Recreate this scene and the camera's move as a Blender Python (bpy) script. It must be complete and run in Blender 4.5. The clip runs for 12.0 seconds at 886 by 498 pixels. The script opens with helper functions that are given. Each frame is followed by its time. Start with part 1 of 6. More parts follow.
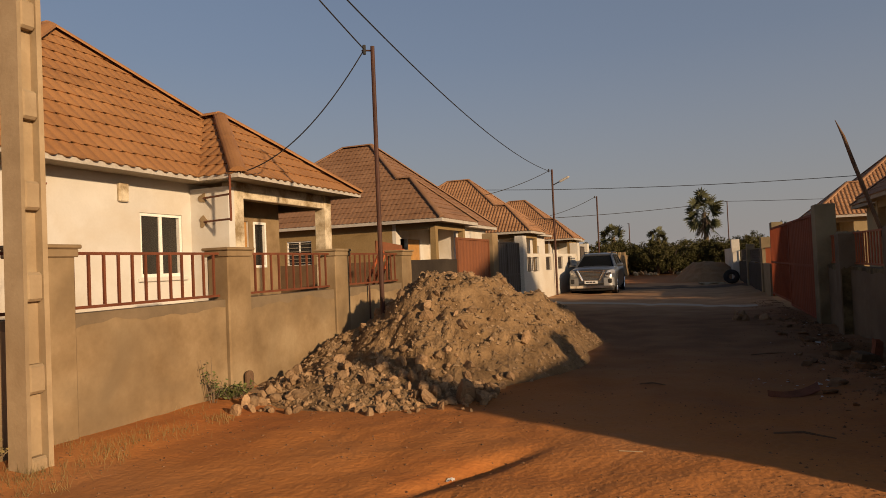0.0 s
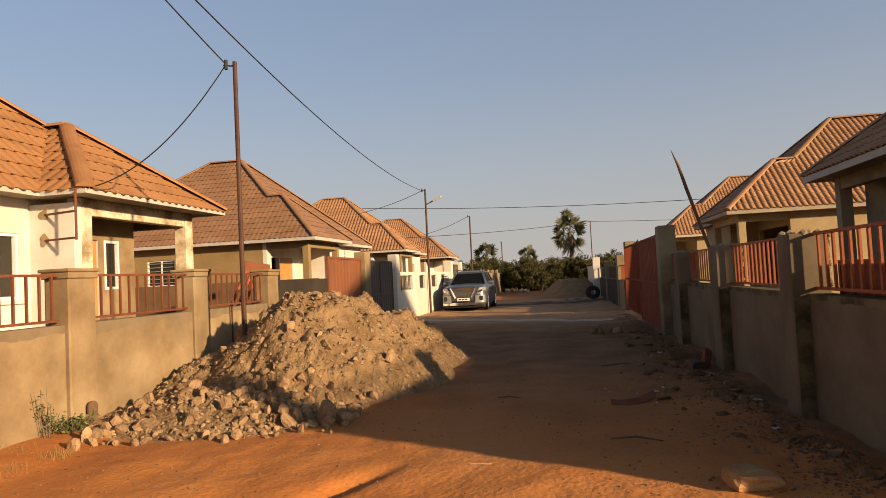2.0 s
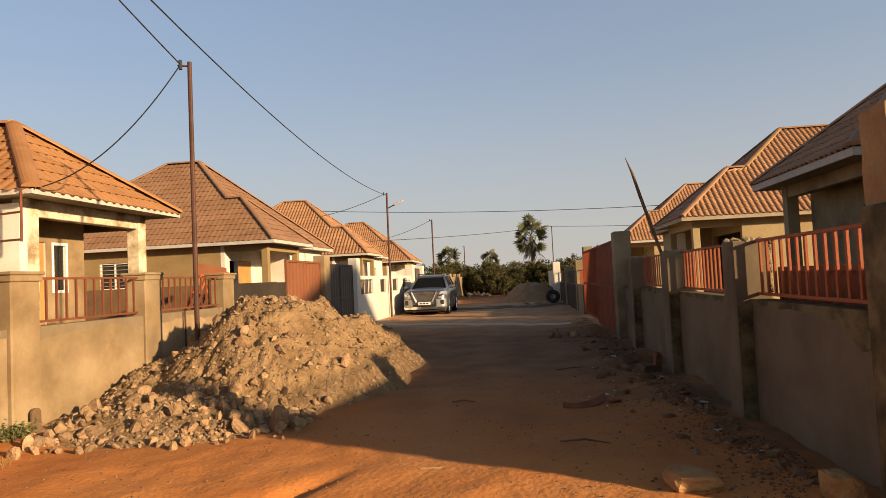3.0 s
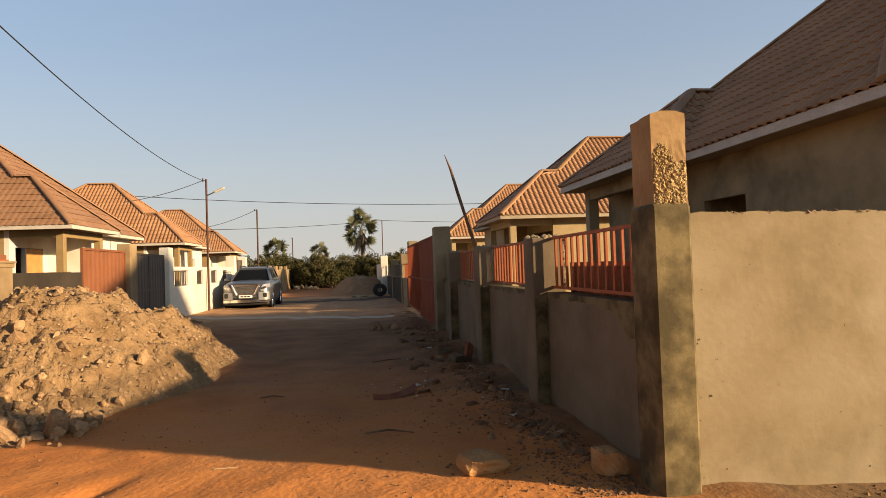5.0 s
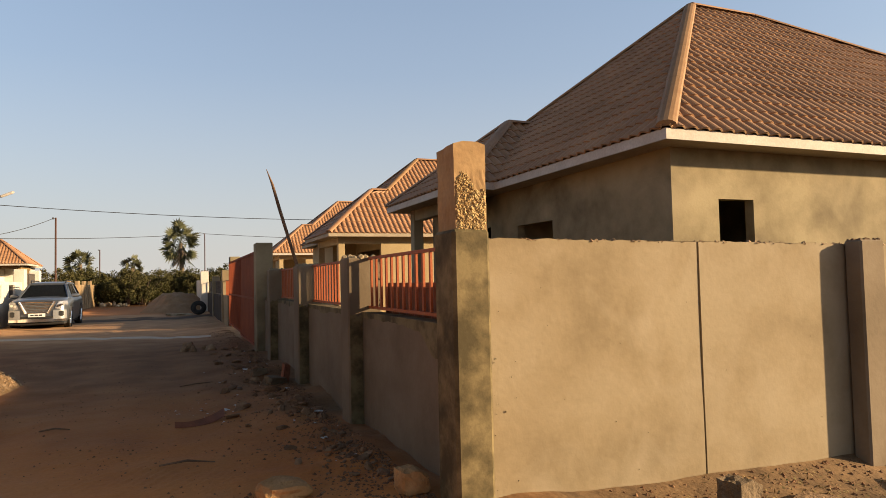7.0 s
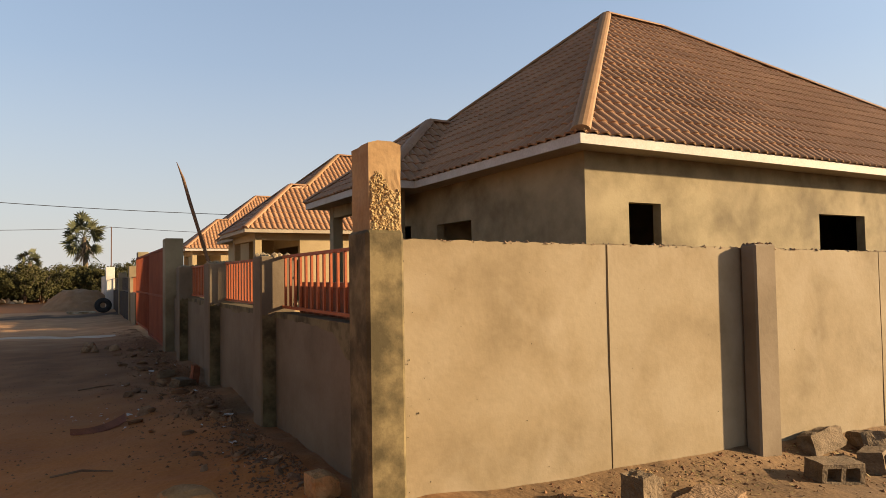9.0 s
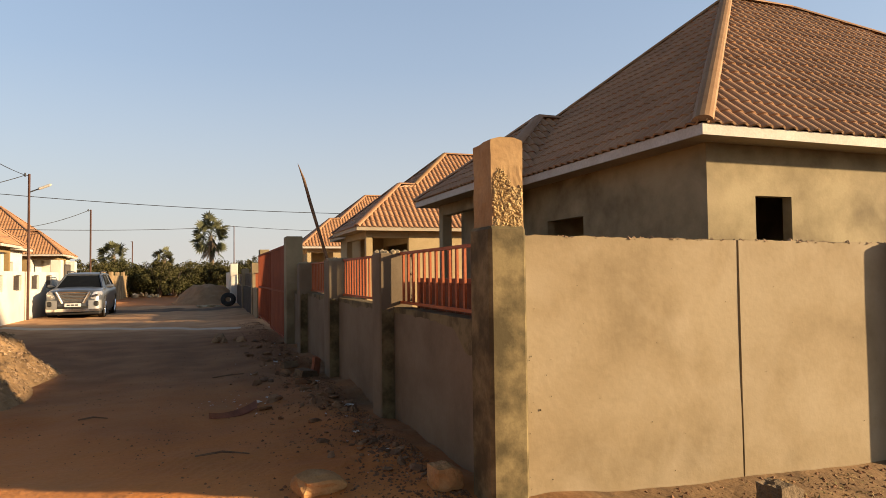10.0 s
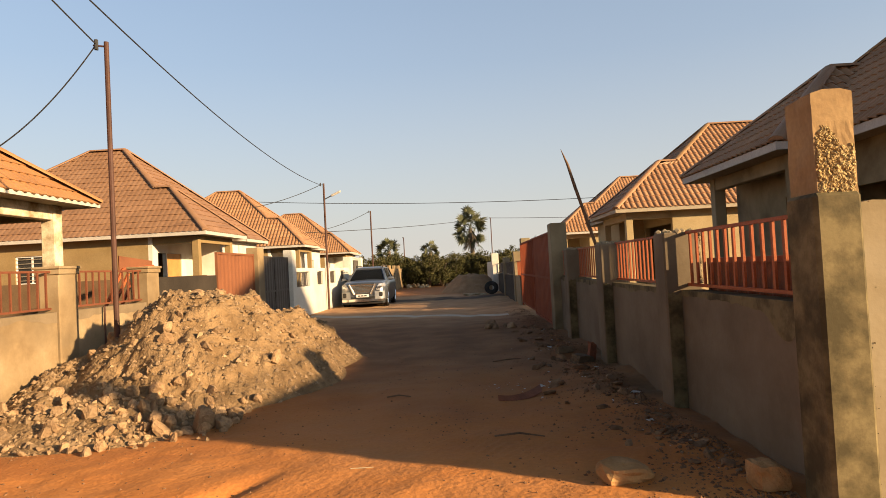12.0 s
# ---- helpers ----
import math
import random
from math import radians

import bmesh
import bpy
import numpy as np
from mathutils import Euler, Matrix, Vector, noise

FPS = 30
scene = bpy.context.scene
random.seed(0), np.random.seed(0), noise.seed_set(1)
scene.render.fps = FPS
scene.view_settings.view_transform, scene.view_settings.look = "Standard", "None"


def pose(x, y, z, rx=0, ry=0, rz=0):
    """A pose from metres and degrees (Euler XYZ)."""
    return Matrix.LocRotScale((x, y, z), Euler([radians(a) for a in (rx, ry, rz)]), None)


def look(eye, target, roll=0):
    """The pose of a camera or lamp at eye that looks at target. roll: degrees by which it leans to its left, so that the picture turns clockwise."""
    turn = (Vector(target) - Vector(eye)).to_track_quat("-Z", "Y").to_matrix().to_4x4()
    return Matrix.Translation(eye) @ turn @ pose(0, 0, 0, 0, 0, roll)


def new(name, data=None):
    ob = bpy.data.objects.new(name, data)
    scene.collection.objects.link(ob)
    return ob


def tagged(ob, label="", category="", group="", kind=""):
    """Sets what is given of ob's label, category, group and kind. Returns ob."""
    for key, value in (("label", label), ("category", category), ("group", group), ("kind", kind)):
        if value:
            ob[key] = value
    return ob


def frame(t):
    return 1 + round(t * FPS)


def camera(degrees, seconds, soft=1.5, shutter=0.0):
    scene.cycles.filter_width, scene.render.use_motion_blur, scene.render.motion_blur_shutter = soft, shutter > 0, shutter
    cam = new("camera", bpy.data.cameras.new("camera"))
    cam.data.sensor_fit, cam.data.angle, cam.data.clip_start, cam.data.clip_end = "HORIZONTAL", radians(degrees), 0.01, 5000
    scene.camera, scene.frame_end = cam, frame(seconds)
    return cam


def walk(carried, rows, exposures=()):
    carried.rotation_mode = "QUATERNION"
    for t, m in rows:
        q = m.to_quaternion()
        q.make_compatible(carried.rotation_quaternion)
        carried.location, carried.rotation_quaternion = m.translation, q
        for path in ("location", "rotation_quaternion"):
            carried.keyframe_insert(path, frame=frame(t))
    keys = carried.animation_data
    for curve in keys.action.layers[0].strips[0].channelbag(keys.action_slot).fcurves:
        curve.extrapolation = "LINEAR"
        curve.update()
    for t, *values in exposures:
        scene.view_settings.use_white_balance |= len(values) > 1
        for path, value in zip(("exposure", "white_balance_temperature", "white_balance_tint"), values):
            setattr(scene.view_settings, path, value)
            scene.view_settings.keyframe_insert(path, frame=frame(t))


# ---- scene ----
cam = camera(68.3, 12.0, soft=0.85)
PATH = [
    (0, (0.957, -1.031, 1.361), (0.242, 0.836, 1.409), -2.4),
    (0.5, (1.006, -1.032, 1.364), (0.377, 0.864, 1.457), -2.8),
    (1, (1.057, -1.009, 1.363), (0.557, 0.925, 1.456), -1.5),
    (1.5, (1.108, -1.037, 1.368), (0.696, 0.918, 1.465), -1.2),
    (2, (1.147, -1.056, 1.371), (0.791, 0.91, 1.457), -2.9),
    (2.5, (1.192, -1.068, 1.375), (0.89, 0.906, 1.469), -2.9),
    (3, (1.238, -1.07, 1.376), (0.993, 0.912, 1.468), -2.7),
    (3.5, (1.29, -1.073, 1.375), (1.131, 0.918, 1.482), -2.1),
    (3.7, (1.318, -1.069, 1.377), (1.235, 0.926, 1.484), -2.1),
    (5.3, (1.428, -1.018, 1.352), (1.74, 0.957, 1.394), -2.0),
    (5.5, (1.432, -1.016, 1.368), (1.777, 0.954, 1.408), -2.0),
    (6, (1.476, -0.988, 1.39), (1.985, 0.945, 1.473), -1.4),
    (6.5, (1.541, -1.038, 1.383), (2.196, 0.85, 1.469), -1.6),
    (7, (1.572, -1.06, 1.375), (2.33, 0.788, 1.465), -1.3),
    (7.5, (1.614, -1.06, 1.371), (2.466, 0.747, 1.465), -1.4),
    (7.7, (1.631, -1.034, 1.367), (2.517, 0.757, 1.456), -1.1),
    (9.3, (1.622, -1.059, 1.401), (2.597, 0.685, 1.478), -1.0),
    (9.5, (1.614, -1.06, 1.386), (2.536, 0.713, 1.466), -0.9),
    (10, (1.52, -1.022, 1.39), (2.205, 0.856, 1.464), -0.7),
    (10.5, (1.396, -1.002, 1.398), (1.871, 0.939, 1.493), -1.6),
    (11, (1.305, -0.982, 1.372), (1.605, 0.994, 1.441), -1.7),
    (11.5, (1.253, -0.983, 1.378), (1.399, 1.011, 1.442), -2.4),
    (12, (1.283, -0.911, 1.383), (1.219, 1.087, 1.44), -3.0),
]
EXPOSURES = [(0.0, 0.16, 6250, 10), (1.0, 0.37, 6250, 9), (1.5, 0.7, 6270, 8.5), (2.5, 1.0, 6300, 7), (3.7, 1.15, 6290, 5.5), (5.5, 1.26, 6190, 4), (7.5, 1.35, 6120, 4.5), (9.5, 1.41, 6120, 4.5), (12.0, 1.41, 6350, 4)]
walk(cam, [(t, look(eye, target, roll)) for t, eye, target, roll in PATH], EXPOSURES)

# ---- sky and sun ----
SUN_AZ = Vector((0.874, -0.486, 0)).normalized()   # level direction towards the sun
SUN_EL = radians(14.6)
world = bpy.data.worlds.new("sky")
scene.world = world
world.use_nodes = True
wn = world.node_tree
sky = wn.nodes.new("ShaderNodeTexSky")
sky.sky_type, sky.sun_disc = "NISHITA", False
sky.sun_elevation = SUN_EL
sky.sun_rotation = math.atan2(SUN_AZ.x, SUN_AZ.y)
sky.air_density, sky.dust_density, sky.ozone_density = 1.0, 3.0, 3.0
# dusty air: a pale warm veil, denser towards the horizon
tc = wn.nodes.new("ShaderNodeTexCoord")
split = wn.nodes.new("ShaderNodeSeparateXYZ")
wn.links.new(tc.outputs["Generated"], split.inputs[0])
veil = wn.nodes.new("ShaderNodeMapRange")
veil.inputs["From Min"].default_value, veil.inputs["From Max"].default_value = 0.0, 0.6
veil.inputs["To Min"].default_value, veil.inputs["To Max"].default_value = 0.90, 0.22
wn.links.new(split.outputs["Z"], veil.inputs["Value"])
haze = wn.nodes.new("ShaderNodeMix")
haze.data_type = "RGBA"
tint = wn.nodes.new("ShaderNodeMix")
tint.data_type = "RGBA"
tint.inputs["A"].default_value, tint.inputs["B"].default_value = (2.45, 2.5, 2.75, 1), (3.45, 3.08, 2.78, 1)
low = wn.nodes.new("ShaderNodeMapRange")
low.inputs["From Min"].default_value, low.inputs["From Max"].default_value = 0.30, 0.0
wn.links.new(split.outputs["Z"], low.inputs["Value"])
wn.links.new(low.outputs[0], tint.inputs["Factor"])
wn.links.new(tint.outputs["Result"], haze.inputs["B"])
wn.links.new(veil.outputs[0], haze.inputs["Factor"])
wn.links.new(sky.outputs[0], haze.inputs["A"])
# evening sky, deeper towards the zenith
deep = wn.nodes.new("ShaderNodeMapRange")
deep.interpolation_type = "SMOOTHSTEP"
deep.inputs["From Min"].default_value, deep.inputs["From Max"].default_value = 0.42, 0.95
deep.inputs["To Min"].default_value, deep.inputs["To Max"].default_value = 1.0, 0.16
wn.links.new(split.outputs["Z"], deep.inputs["Value"])
dusk = wn.nodes.new("ShaderNodeMix")
dusk.data_type, dusk.blend_type = "RGBA", "MULTIPLY"
dusk.inputs["Factor"].default_value = 1.0
wn.links.new(haze.outputs["Result"], dusk.inputs["A"])
wn.links.new(deep.outputs[0], dusk.inputs["B"])
wn.links.new(dusk.outputs["Result"], wn.nodes["Background"].inputs[0])
wn.nodes["Background"].inputs[1].default_value = 0.089
sun = new("sun", bpy.data.lights.new("sun", "SUN"))
sun.data.energy, sun.data.angle, sun.data.color = 5.0, radians(1.5), (1.0, 0.68, 0.38)
sun_dir = Vector((SUN_AZ.x * math.cos(SUN_EL), SUN_AZ.y * math.cos(SUN_EL), math.sin(SUN_EL)))
sun.rotation_mode = "QUATERNION"
sun.rotation_quaternion = sun_dir.to_track_quat("Z", "Y")
sun.location = sun_dir * 60


# ---- materials ----
def material(name, colours, scale=2.0, fine=40.0, rough=0.85, bump=0.3, metal=0.0, stops=(0.35, 0.65), stain=None, stain_scale=0.7,
             vary=0.0, dist=0.02, island=False, spec=0.3, grain=0.25):
    """Two scales of noise between the colours, an optional stain with soft patches, fine relief."""
    m = bpy.data.materials.new(name)
    m.use_nodes = True
    nt = m.node_tree
    n, l = nt.nodes, nt.links
    b = n["Principled BSDF"]
    geo = n.new("ShaderNodeNewGeometry")
    big = n.new("ShaderNodeTexNoise")
    big.inputs["Scale"].default_value, big.inputs["Detail"].default_value, big.inputs["Roughness"].default_value = scale, 6, 0.62
    l.new(geo.outputs["Position"], big.inputs["Vector"])
    ramp = n.new("ShaderNodeValToRGB")
    ramp.color_ramp.elements[0].position, ramp.color_ramp.elements[1].position = stops
    ramp.color_ramp.elements[0].color, ramp.color_ramp.elements[1].color = (*colours[0], 1), (*colours[-1], 1)
    if len(colours) == 3:
        e = ramp.color_ramp.elements.new(sum(stops) / 2)
        e.color = (*colours[1], 1)
    l.new(big.outputs["Fac"], ramp.inputs[0])
    small = n.new("ShaderNodeTexNoise")
    small.inputs["Scale"].default_value, small.inputs["Detail"].default_value = fine, 4
    l.new(geo.outputs["Position"], small.inputs["Vector"])
    mul = n.new("ShaderNodeMix")
    mul.data_type, mul.blend_type = "RGBA", "MULTIPLY"
    speck = n.new("ShaderNodeMapRange")
    speck.inputs["To Min"].default_value, speck.inputs["To Max"].default_value = 1 - grain, 1 + grain
    l.new(small.outputs["Fac"], speck.inputs["Value"])
    mul.inputs["Factor"].default_value = 1.0
    l.new(ramp.outputs[0], mul.inputs["A"])
    l.new(speck.outputs[0], mul.inputs["B"])
    out = mul.outputs["Result"]
    if stain:
        s = n.new("ShaderNodeTexNoise")
        s.inputs["Scale"].default_value, s.inputs["Detail"].default_value, s.inputs["Distortion"].default_value = stain_scale, 5, 0.6
        l.new(geo.outputs["Position"], s.inputs["Vector"])
        sr = n.new("ShaderNodeMapRange")
        sr.inputs["From Min"].default_value, sr.inputs["From Max"].default_value = 0.47, 0.80
        l.new(s.outputs["Fac"], sr.inputs["Value"])
        mix = n.new("ShaderNodeMix")
        mix.data_type = "RGBA"
        l.new(sr.outputs[0], mix.inputs["Factor"])
        l.new(out, mix.inputs["A"])
        mix.inputs["B"].default_value = (*stain, 1)
        out = mix.outputs["Result"]
    if vary:
        rnd = n.new("ShaderNodeNewGeometry").outputs["Random Per Island"] if island else n.new("ShaderNodeObjectInfo").outputs["Random"]
        vr = n.new("ShaderNodeMapRange")
        vr.inputs["To Min"].default_value, vr.inputs["To Max"].default_value = 1 - vary, 1 + vary
        l.new(rnd, vr.inputs["Value"])
        m2 = n.new("ShaderNodeMix")
        m2.data_type, m2.blend_type = "RGBA", "MULTIPLY"
        m2.inputs["Factor"].default_value = 1.0
        l.new(out, m2.inputs["A"])
        l.new(vr.outputs[0], m2.inputs["B"])
        out = m2.outputs["Result"]
    l.new(out, b.inputs["Base Color"])
    b.inputs["Roughness"].default_value, b.inputs["Metallic"].default_value = rough, metal
    b.inputs["Specular IOR Level"].default_value = spec
    if bump:
        bp = n.new("ShaderNodeBump")
        bp.inputs["Strength"].default_value, bp.inputs["Distance"].default_value = bump, dist
        add = n.new("ShaderNodeMath")
        l.new(small.outputs["Fac"], add.inputs[0])
        l.new(big.outputs["Fac"], add.inputs[1])
        l.new(add.outputs[0], bp.inputs["Height"])
        l.new(bp.outputs[0], b.inputs["Normal"])
    return m


EARTH = material("laterite_earth", [(0.375, 0.126, 0.028), (0.49, 0.189, 0.045), (0.46, 0.202, 0.066)], 0.35, 26, 0.95, 0.45, stain=(0.31, 0.135, 0.050), stain_scale=0.12, dist=0.02, grain=0.18)
nt = EARTH.node_tree
colour_in = nt.nodes["Principled BSDF"].inputs["Base Color"]
orange = colour_in.links[0].from_socket
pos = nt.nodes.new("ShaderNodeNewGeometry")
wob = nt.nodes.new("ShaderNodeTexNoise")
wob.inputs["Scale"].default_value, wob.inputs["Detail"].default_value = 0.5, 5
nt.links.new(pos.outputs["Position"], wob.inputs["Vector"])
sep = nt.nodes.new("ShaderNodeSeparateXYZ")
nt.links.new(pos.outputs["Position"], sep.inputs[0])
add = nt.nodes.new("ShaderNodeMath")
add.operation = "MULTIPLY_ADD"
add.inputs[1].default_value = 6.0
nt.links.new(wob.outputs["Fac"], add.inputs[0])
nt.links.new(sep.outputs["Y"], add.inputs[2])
# browner packed earth up the street, darkened in its colour for the shade there
packed_shade = nt.nodes.new("ShaderNodeMapRange")
packed_shade.interpolation_type = "SMOOTHSTEP"
packed_shade.inputs["From Min"].default_value, packed_shade.inputs["From Max"].default_value = 5.5, 13.0
nt.links.new(add.outputs[0], packed_shade.inputs["Value"])
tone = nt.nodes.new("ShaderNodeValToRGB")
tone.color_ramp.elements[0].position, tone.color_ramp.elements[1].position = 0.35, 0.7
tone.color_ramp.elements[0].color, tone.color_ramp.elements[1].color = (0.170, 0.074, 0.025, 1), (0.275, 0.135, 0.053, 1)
wob2 = nt.nodes.new("ShaderNodeTexNoise")
wob2.inputs["Scale"].default_value, wob2.inputs["Detail"].default_value = 1.3, 8
nt.links.new(pos.outputs["Position"], wob2.inputs["Vector"])
nt.links.new(wob2.outputs["Fac"], tone.inputs[0])
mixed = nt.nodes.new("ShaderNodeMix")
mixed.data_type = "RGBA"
verge = nt.nodes.new("ShaderNodeMapRange")
verge.interpolation_type = "SMOOTHSTEP"
verge.inputs["From Min"].default_value, verge.inputs["From Max"].default_value = 4.1, 5.4
sway = nt.nodes.new("ShaderNodeMath")
sway.operation = "MULTIPLY_ADD"
sway.inputs[1].default_value = 3.0
nt.links.new(wob.outputs["Fac"], sway.inputs[0])
nt.links.new(sep.outputs["X"], sway.inputs[2])
nt.links.new(sway.outputs[0], verge.inputs["Value"])
nt.links.new(packed_shade.outputs[0], mixed.inputs["Factor"])
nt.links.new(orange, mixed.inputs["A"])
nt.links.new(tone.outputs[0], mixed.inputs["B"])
humus = nt.nodes.new("ShaderNodeValToRGB")
humus.color_ramp.elements[0].position, humus.color_ramp.elements[1].position = 0.35, 0.68
humus.color_ramp.elements[0].color, humus.color_ramp.elements[1].color = (0.085, 0.050, 0.022, 1), (0.205, 0.125, 0.058, 1)
wob3 = nt.nodes.new("ShaderNodeTexNoise")
wob3.inputs["Scale"].default_value, wob3.inputs["Detail"].default_value, wob3.inputs["Roughness"].default_value = 3.5, 8, 0.7
nt.links.new(pos.outputs["Position"], wob3.inputs["Vector"])
nt.links.new(wob3.outputs["Fac"], humus.inputs[0])
mixed_v = nt.nodes.new("ShaderNodeMix")
mixed_v.data_type = "RGBA"
nt.links.new(verge.outputs[0], mixed_v.inputs["Factor"])
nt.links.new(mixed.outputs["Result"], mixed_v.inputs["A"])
nt.links.new(humus.outputs[0], mixed_v.inputs["B"])
# sandier far road, its colour also made paler for sunlight missing there
sandy_lit = nt.nodes.new("ShaderNodeMapRange")
sandy_lit.interpolation_type = "SMOOTHSTEP"
sandy_lit.inputs["From Min"].default_value, sandy_lit.inputs["From Max"].default_value = 17.0, 24.0
nt.links.new(add.outputs[0], sandy_lit.inputs["Value"])
tone2 = nt.nodes.new("ShaderNodeValToRGB")
tone2.color_ramp.elements[0].position, tone2.color_ramp.elements[1].position = 0.35, 0.65
tone2.color_ramp.elements[0].color, tone2.color_ramp.elements[1].color = (0.38, 0.208, 0.096, 1), (0.51, 0.300, 0.150, 1)
nt.links.new(wob2.outputs["Fac"], tone2.inputs[0])
mixed2 = nt.nodes.new("ShaderNodeMix")
mixed2.data_type = "RGBA"
nt.links.new(sandy_lit.outputs[0], mixed2.inputs["Factor"])
nt.links.new(mixed_v.outputs["Result"], mixed2.inputs["A"])
nt.links.new(tone2.outputs[0], mixed2.inputs["B"])
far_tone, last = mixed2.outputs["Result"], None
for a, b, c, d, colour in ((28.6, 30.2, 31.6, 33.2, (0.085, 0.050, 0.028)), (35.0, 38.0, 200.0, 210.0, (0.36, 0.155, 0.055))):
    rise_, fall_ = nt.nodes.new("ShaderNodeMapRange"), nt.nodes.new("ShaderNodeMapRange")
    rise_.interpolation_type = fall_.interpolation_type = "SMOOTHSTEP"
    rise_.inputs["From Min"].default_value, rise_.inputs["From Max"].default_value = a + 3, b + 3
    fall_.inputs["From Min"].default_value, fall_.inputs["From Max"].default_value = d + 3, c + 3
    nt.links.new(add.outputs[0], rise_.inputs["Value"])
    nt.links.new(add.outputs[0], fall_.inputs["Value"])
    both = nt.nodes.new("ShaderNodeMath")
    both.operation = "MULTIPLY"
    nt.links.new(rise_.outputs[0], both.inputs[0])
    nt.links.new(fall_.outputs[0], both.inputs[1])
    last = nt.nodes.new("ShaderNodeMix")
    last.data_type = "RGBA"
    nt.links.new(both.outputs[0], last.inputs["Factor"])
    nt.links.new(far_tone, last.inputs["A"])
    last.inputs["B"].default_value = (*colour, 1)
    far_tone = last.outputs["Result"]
nt.links.new(far_tone, colour_in)
HEAP = material("heap_soil", [(0.166, 0.102, 0.048), (0.262, 0.170, 0.086)], 3, 30, 0.95, 0.9, dist=0.03)
CLOD = material("earth_clod", [(0.130, 0.070, 0.034), (0.225, 0.134, 0.070)], 7, 50, 0.95, 0.5, vary=0.35)
STONE = material("rubble_stone", [(0.205, 0.125, 0.064), (0.320, 0.212, 0.118)], 5, 40, 0.9, 0.8, vary=0.32)
PEBBLE = material("gravel_stone", [(0.187, 0.119, 0.064), (0.289, 0.200, 0.115)], 9, 60, 0.9, 0.3, vary=0.3, island=True)
LITTER_M = material("yard_crumbs", [(0.120, 0.054, 0.022), (0.200, 0.112, 0.056)], 6, 60, 0.9, 0.3, vary=0.35, island=True)
PLASTER_L = material("fence_plaster", [(0.168, 0.113, 0.057), (0.240, 0.168, 0.090), (0.300, 0.222, 0.128)], 1.3, 30, 0.9, 0.12, stain=(0.152, 0.112, 0.066), stain_scale=1.1, grain=0.09)
DAMP_GREY = material("damp_grey_render", [(0.145, 0.108, 0.066), (0.200, 0.148, 0.091)], 2.4, 30, 0.9, 0.12, grain=0.09)
PLASTER_R = material("cement_plaster", [(0.178, 0.136, 0.077), (0.222, 0.172, 0.101), (0.250, 0.200, 0.125)], 1.4, 26, 0.9, 0.12, stain=(0.274, 0.224, 0.148), stain_scale=2.1, stops=(0.34, 0.62), grain=0.08)
# PLASTER_R darkened for the shaded fence; on the piers their own darker cement
FENCE_SHADE_PIER = material("shaded_fence_pier_cement", [(0.120, 0.090, 0.056), (0.158, 0.120, 0.076), (0.180, 0.140, 0.092)], 1.3, 26, 0.92, 0.12, stain=(0.128, 0.094, 0.058), stain_scale=1.2, grain=0.08)
BLOCK_BROWN = material("brown_block_wall", [(0.115, 0.070, 0.038), (0.165, 0.105, 0.058)], 2.0, 40, 0.95, 0.3)
DAMP = material("damp_concrete", [(0.052, 0.040, 0.016), (0.098, 0.075, 0.033), (0.160, 0.124, 0.058)], 3.6, 30, 0.85, 0.12, stops=(0.40, 0.60), grain=0.09)
ROUGH_C = material("raw_concrete", [(0.235, 0.146, 0.066), (0.315, 0.210, 0.100)], 3, 30, 0.9, 0.15)
CRUMBLE = material("crumbled_mortar", [(0.36, 0.245, 0.105), (0.47, 0.345, 0.165)], 9, 40, 0.95, 1.0, dist=0.05)
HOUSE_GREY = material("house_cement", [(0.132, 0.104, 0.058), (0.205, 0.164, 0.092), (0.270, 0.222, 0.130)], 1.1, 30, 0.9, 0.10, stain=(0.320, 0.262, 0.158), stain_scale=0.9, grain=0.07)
HOUSE_WHITE = material("house_white_paint", [(0.53, 0.505, 0.46), (0.60, 0.58, 0.54)], 1.2, 30, 0.85, 0.04, stain=(0.47, 0.40, 0.30), stain_scale=0.8, grain=0.05)
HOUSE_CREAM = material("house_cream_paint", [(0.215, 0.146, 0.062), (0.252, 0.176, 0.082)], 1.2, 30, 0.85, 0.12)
HOUSE_YELLOW = material("house_yellow_paint", [(0.30, 0.225, 0.115), (0.36, 0.275, 0.15)], 1.2, 30, 0.85, 0.12)
WHITE_WALL = material("white_wall_paint", [(0.533, 0.497, 0.432), (0.576, 0.547, 0.490)], 1.5, 30, 0.85, 0.12, stain=(0.475, 0.418, 0.331), stain_scale=0.8)
FASCIA = material("white_fascia", [(0.375, 0.340, 0.292), (0.450, 0.420, 0.375)], 3, 30, 0.7, 0.1)
BEAM = material("patchy_beam", [(0.245, 0.178, 0.095), (0.600, 0.520, 0.385)], 2.6, 40, 0.9, 0.3, stops=(0.40, 0.60))
SOFFIT = material("soffit_board", [(0.30, 0.25, 0.18), (0.36, 0.30, 0.22)], 2, 30, 0.9, 0.1)
TILE_L = material("roof_orange", [(0.278, 0.135, 0.053), (0.338, 0.170, 0.068)], 1.3, 60, 0.6, 0.15, vary=0.07)
TILE_D = material("roof_dull_pink", [(0.215, 0.116, 0.062), (0.272, 0.154, 0.086)], 1.3, 60, 0.65, 0.15, vary=0.07)
TILE_R = material("roof_brown", [(0.275, 0.160, 0.086), (0.35, 0.210, 0.114)], 1.3, 60, 0.55, 0.15, vary=0.09)
TILE_P = material("roof_salmon", [(0.268, 0.142, 0.072), (0.34, 0.188, 0.098)], 1.3, 60, 0.55, 0.15, vary=0.07)
CAP_M = material("ridge_terracotta", [(0.235, 0.132, 0.058), (0.285, 0.170, 0.080)], 3, 60, 0.65, 0.1)
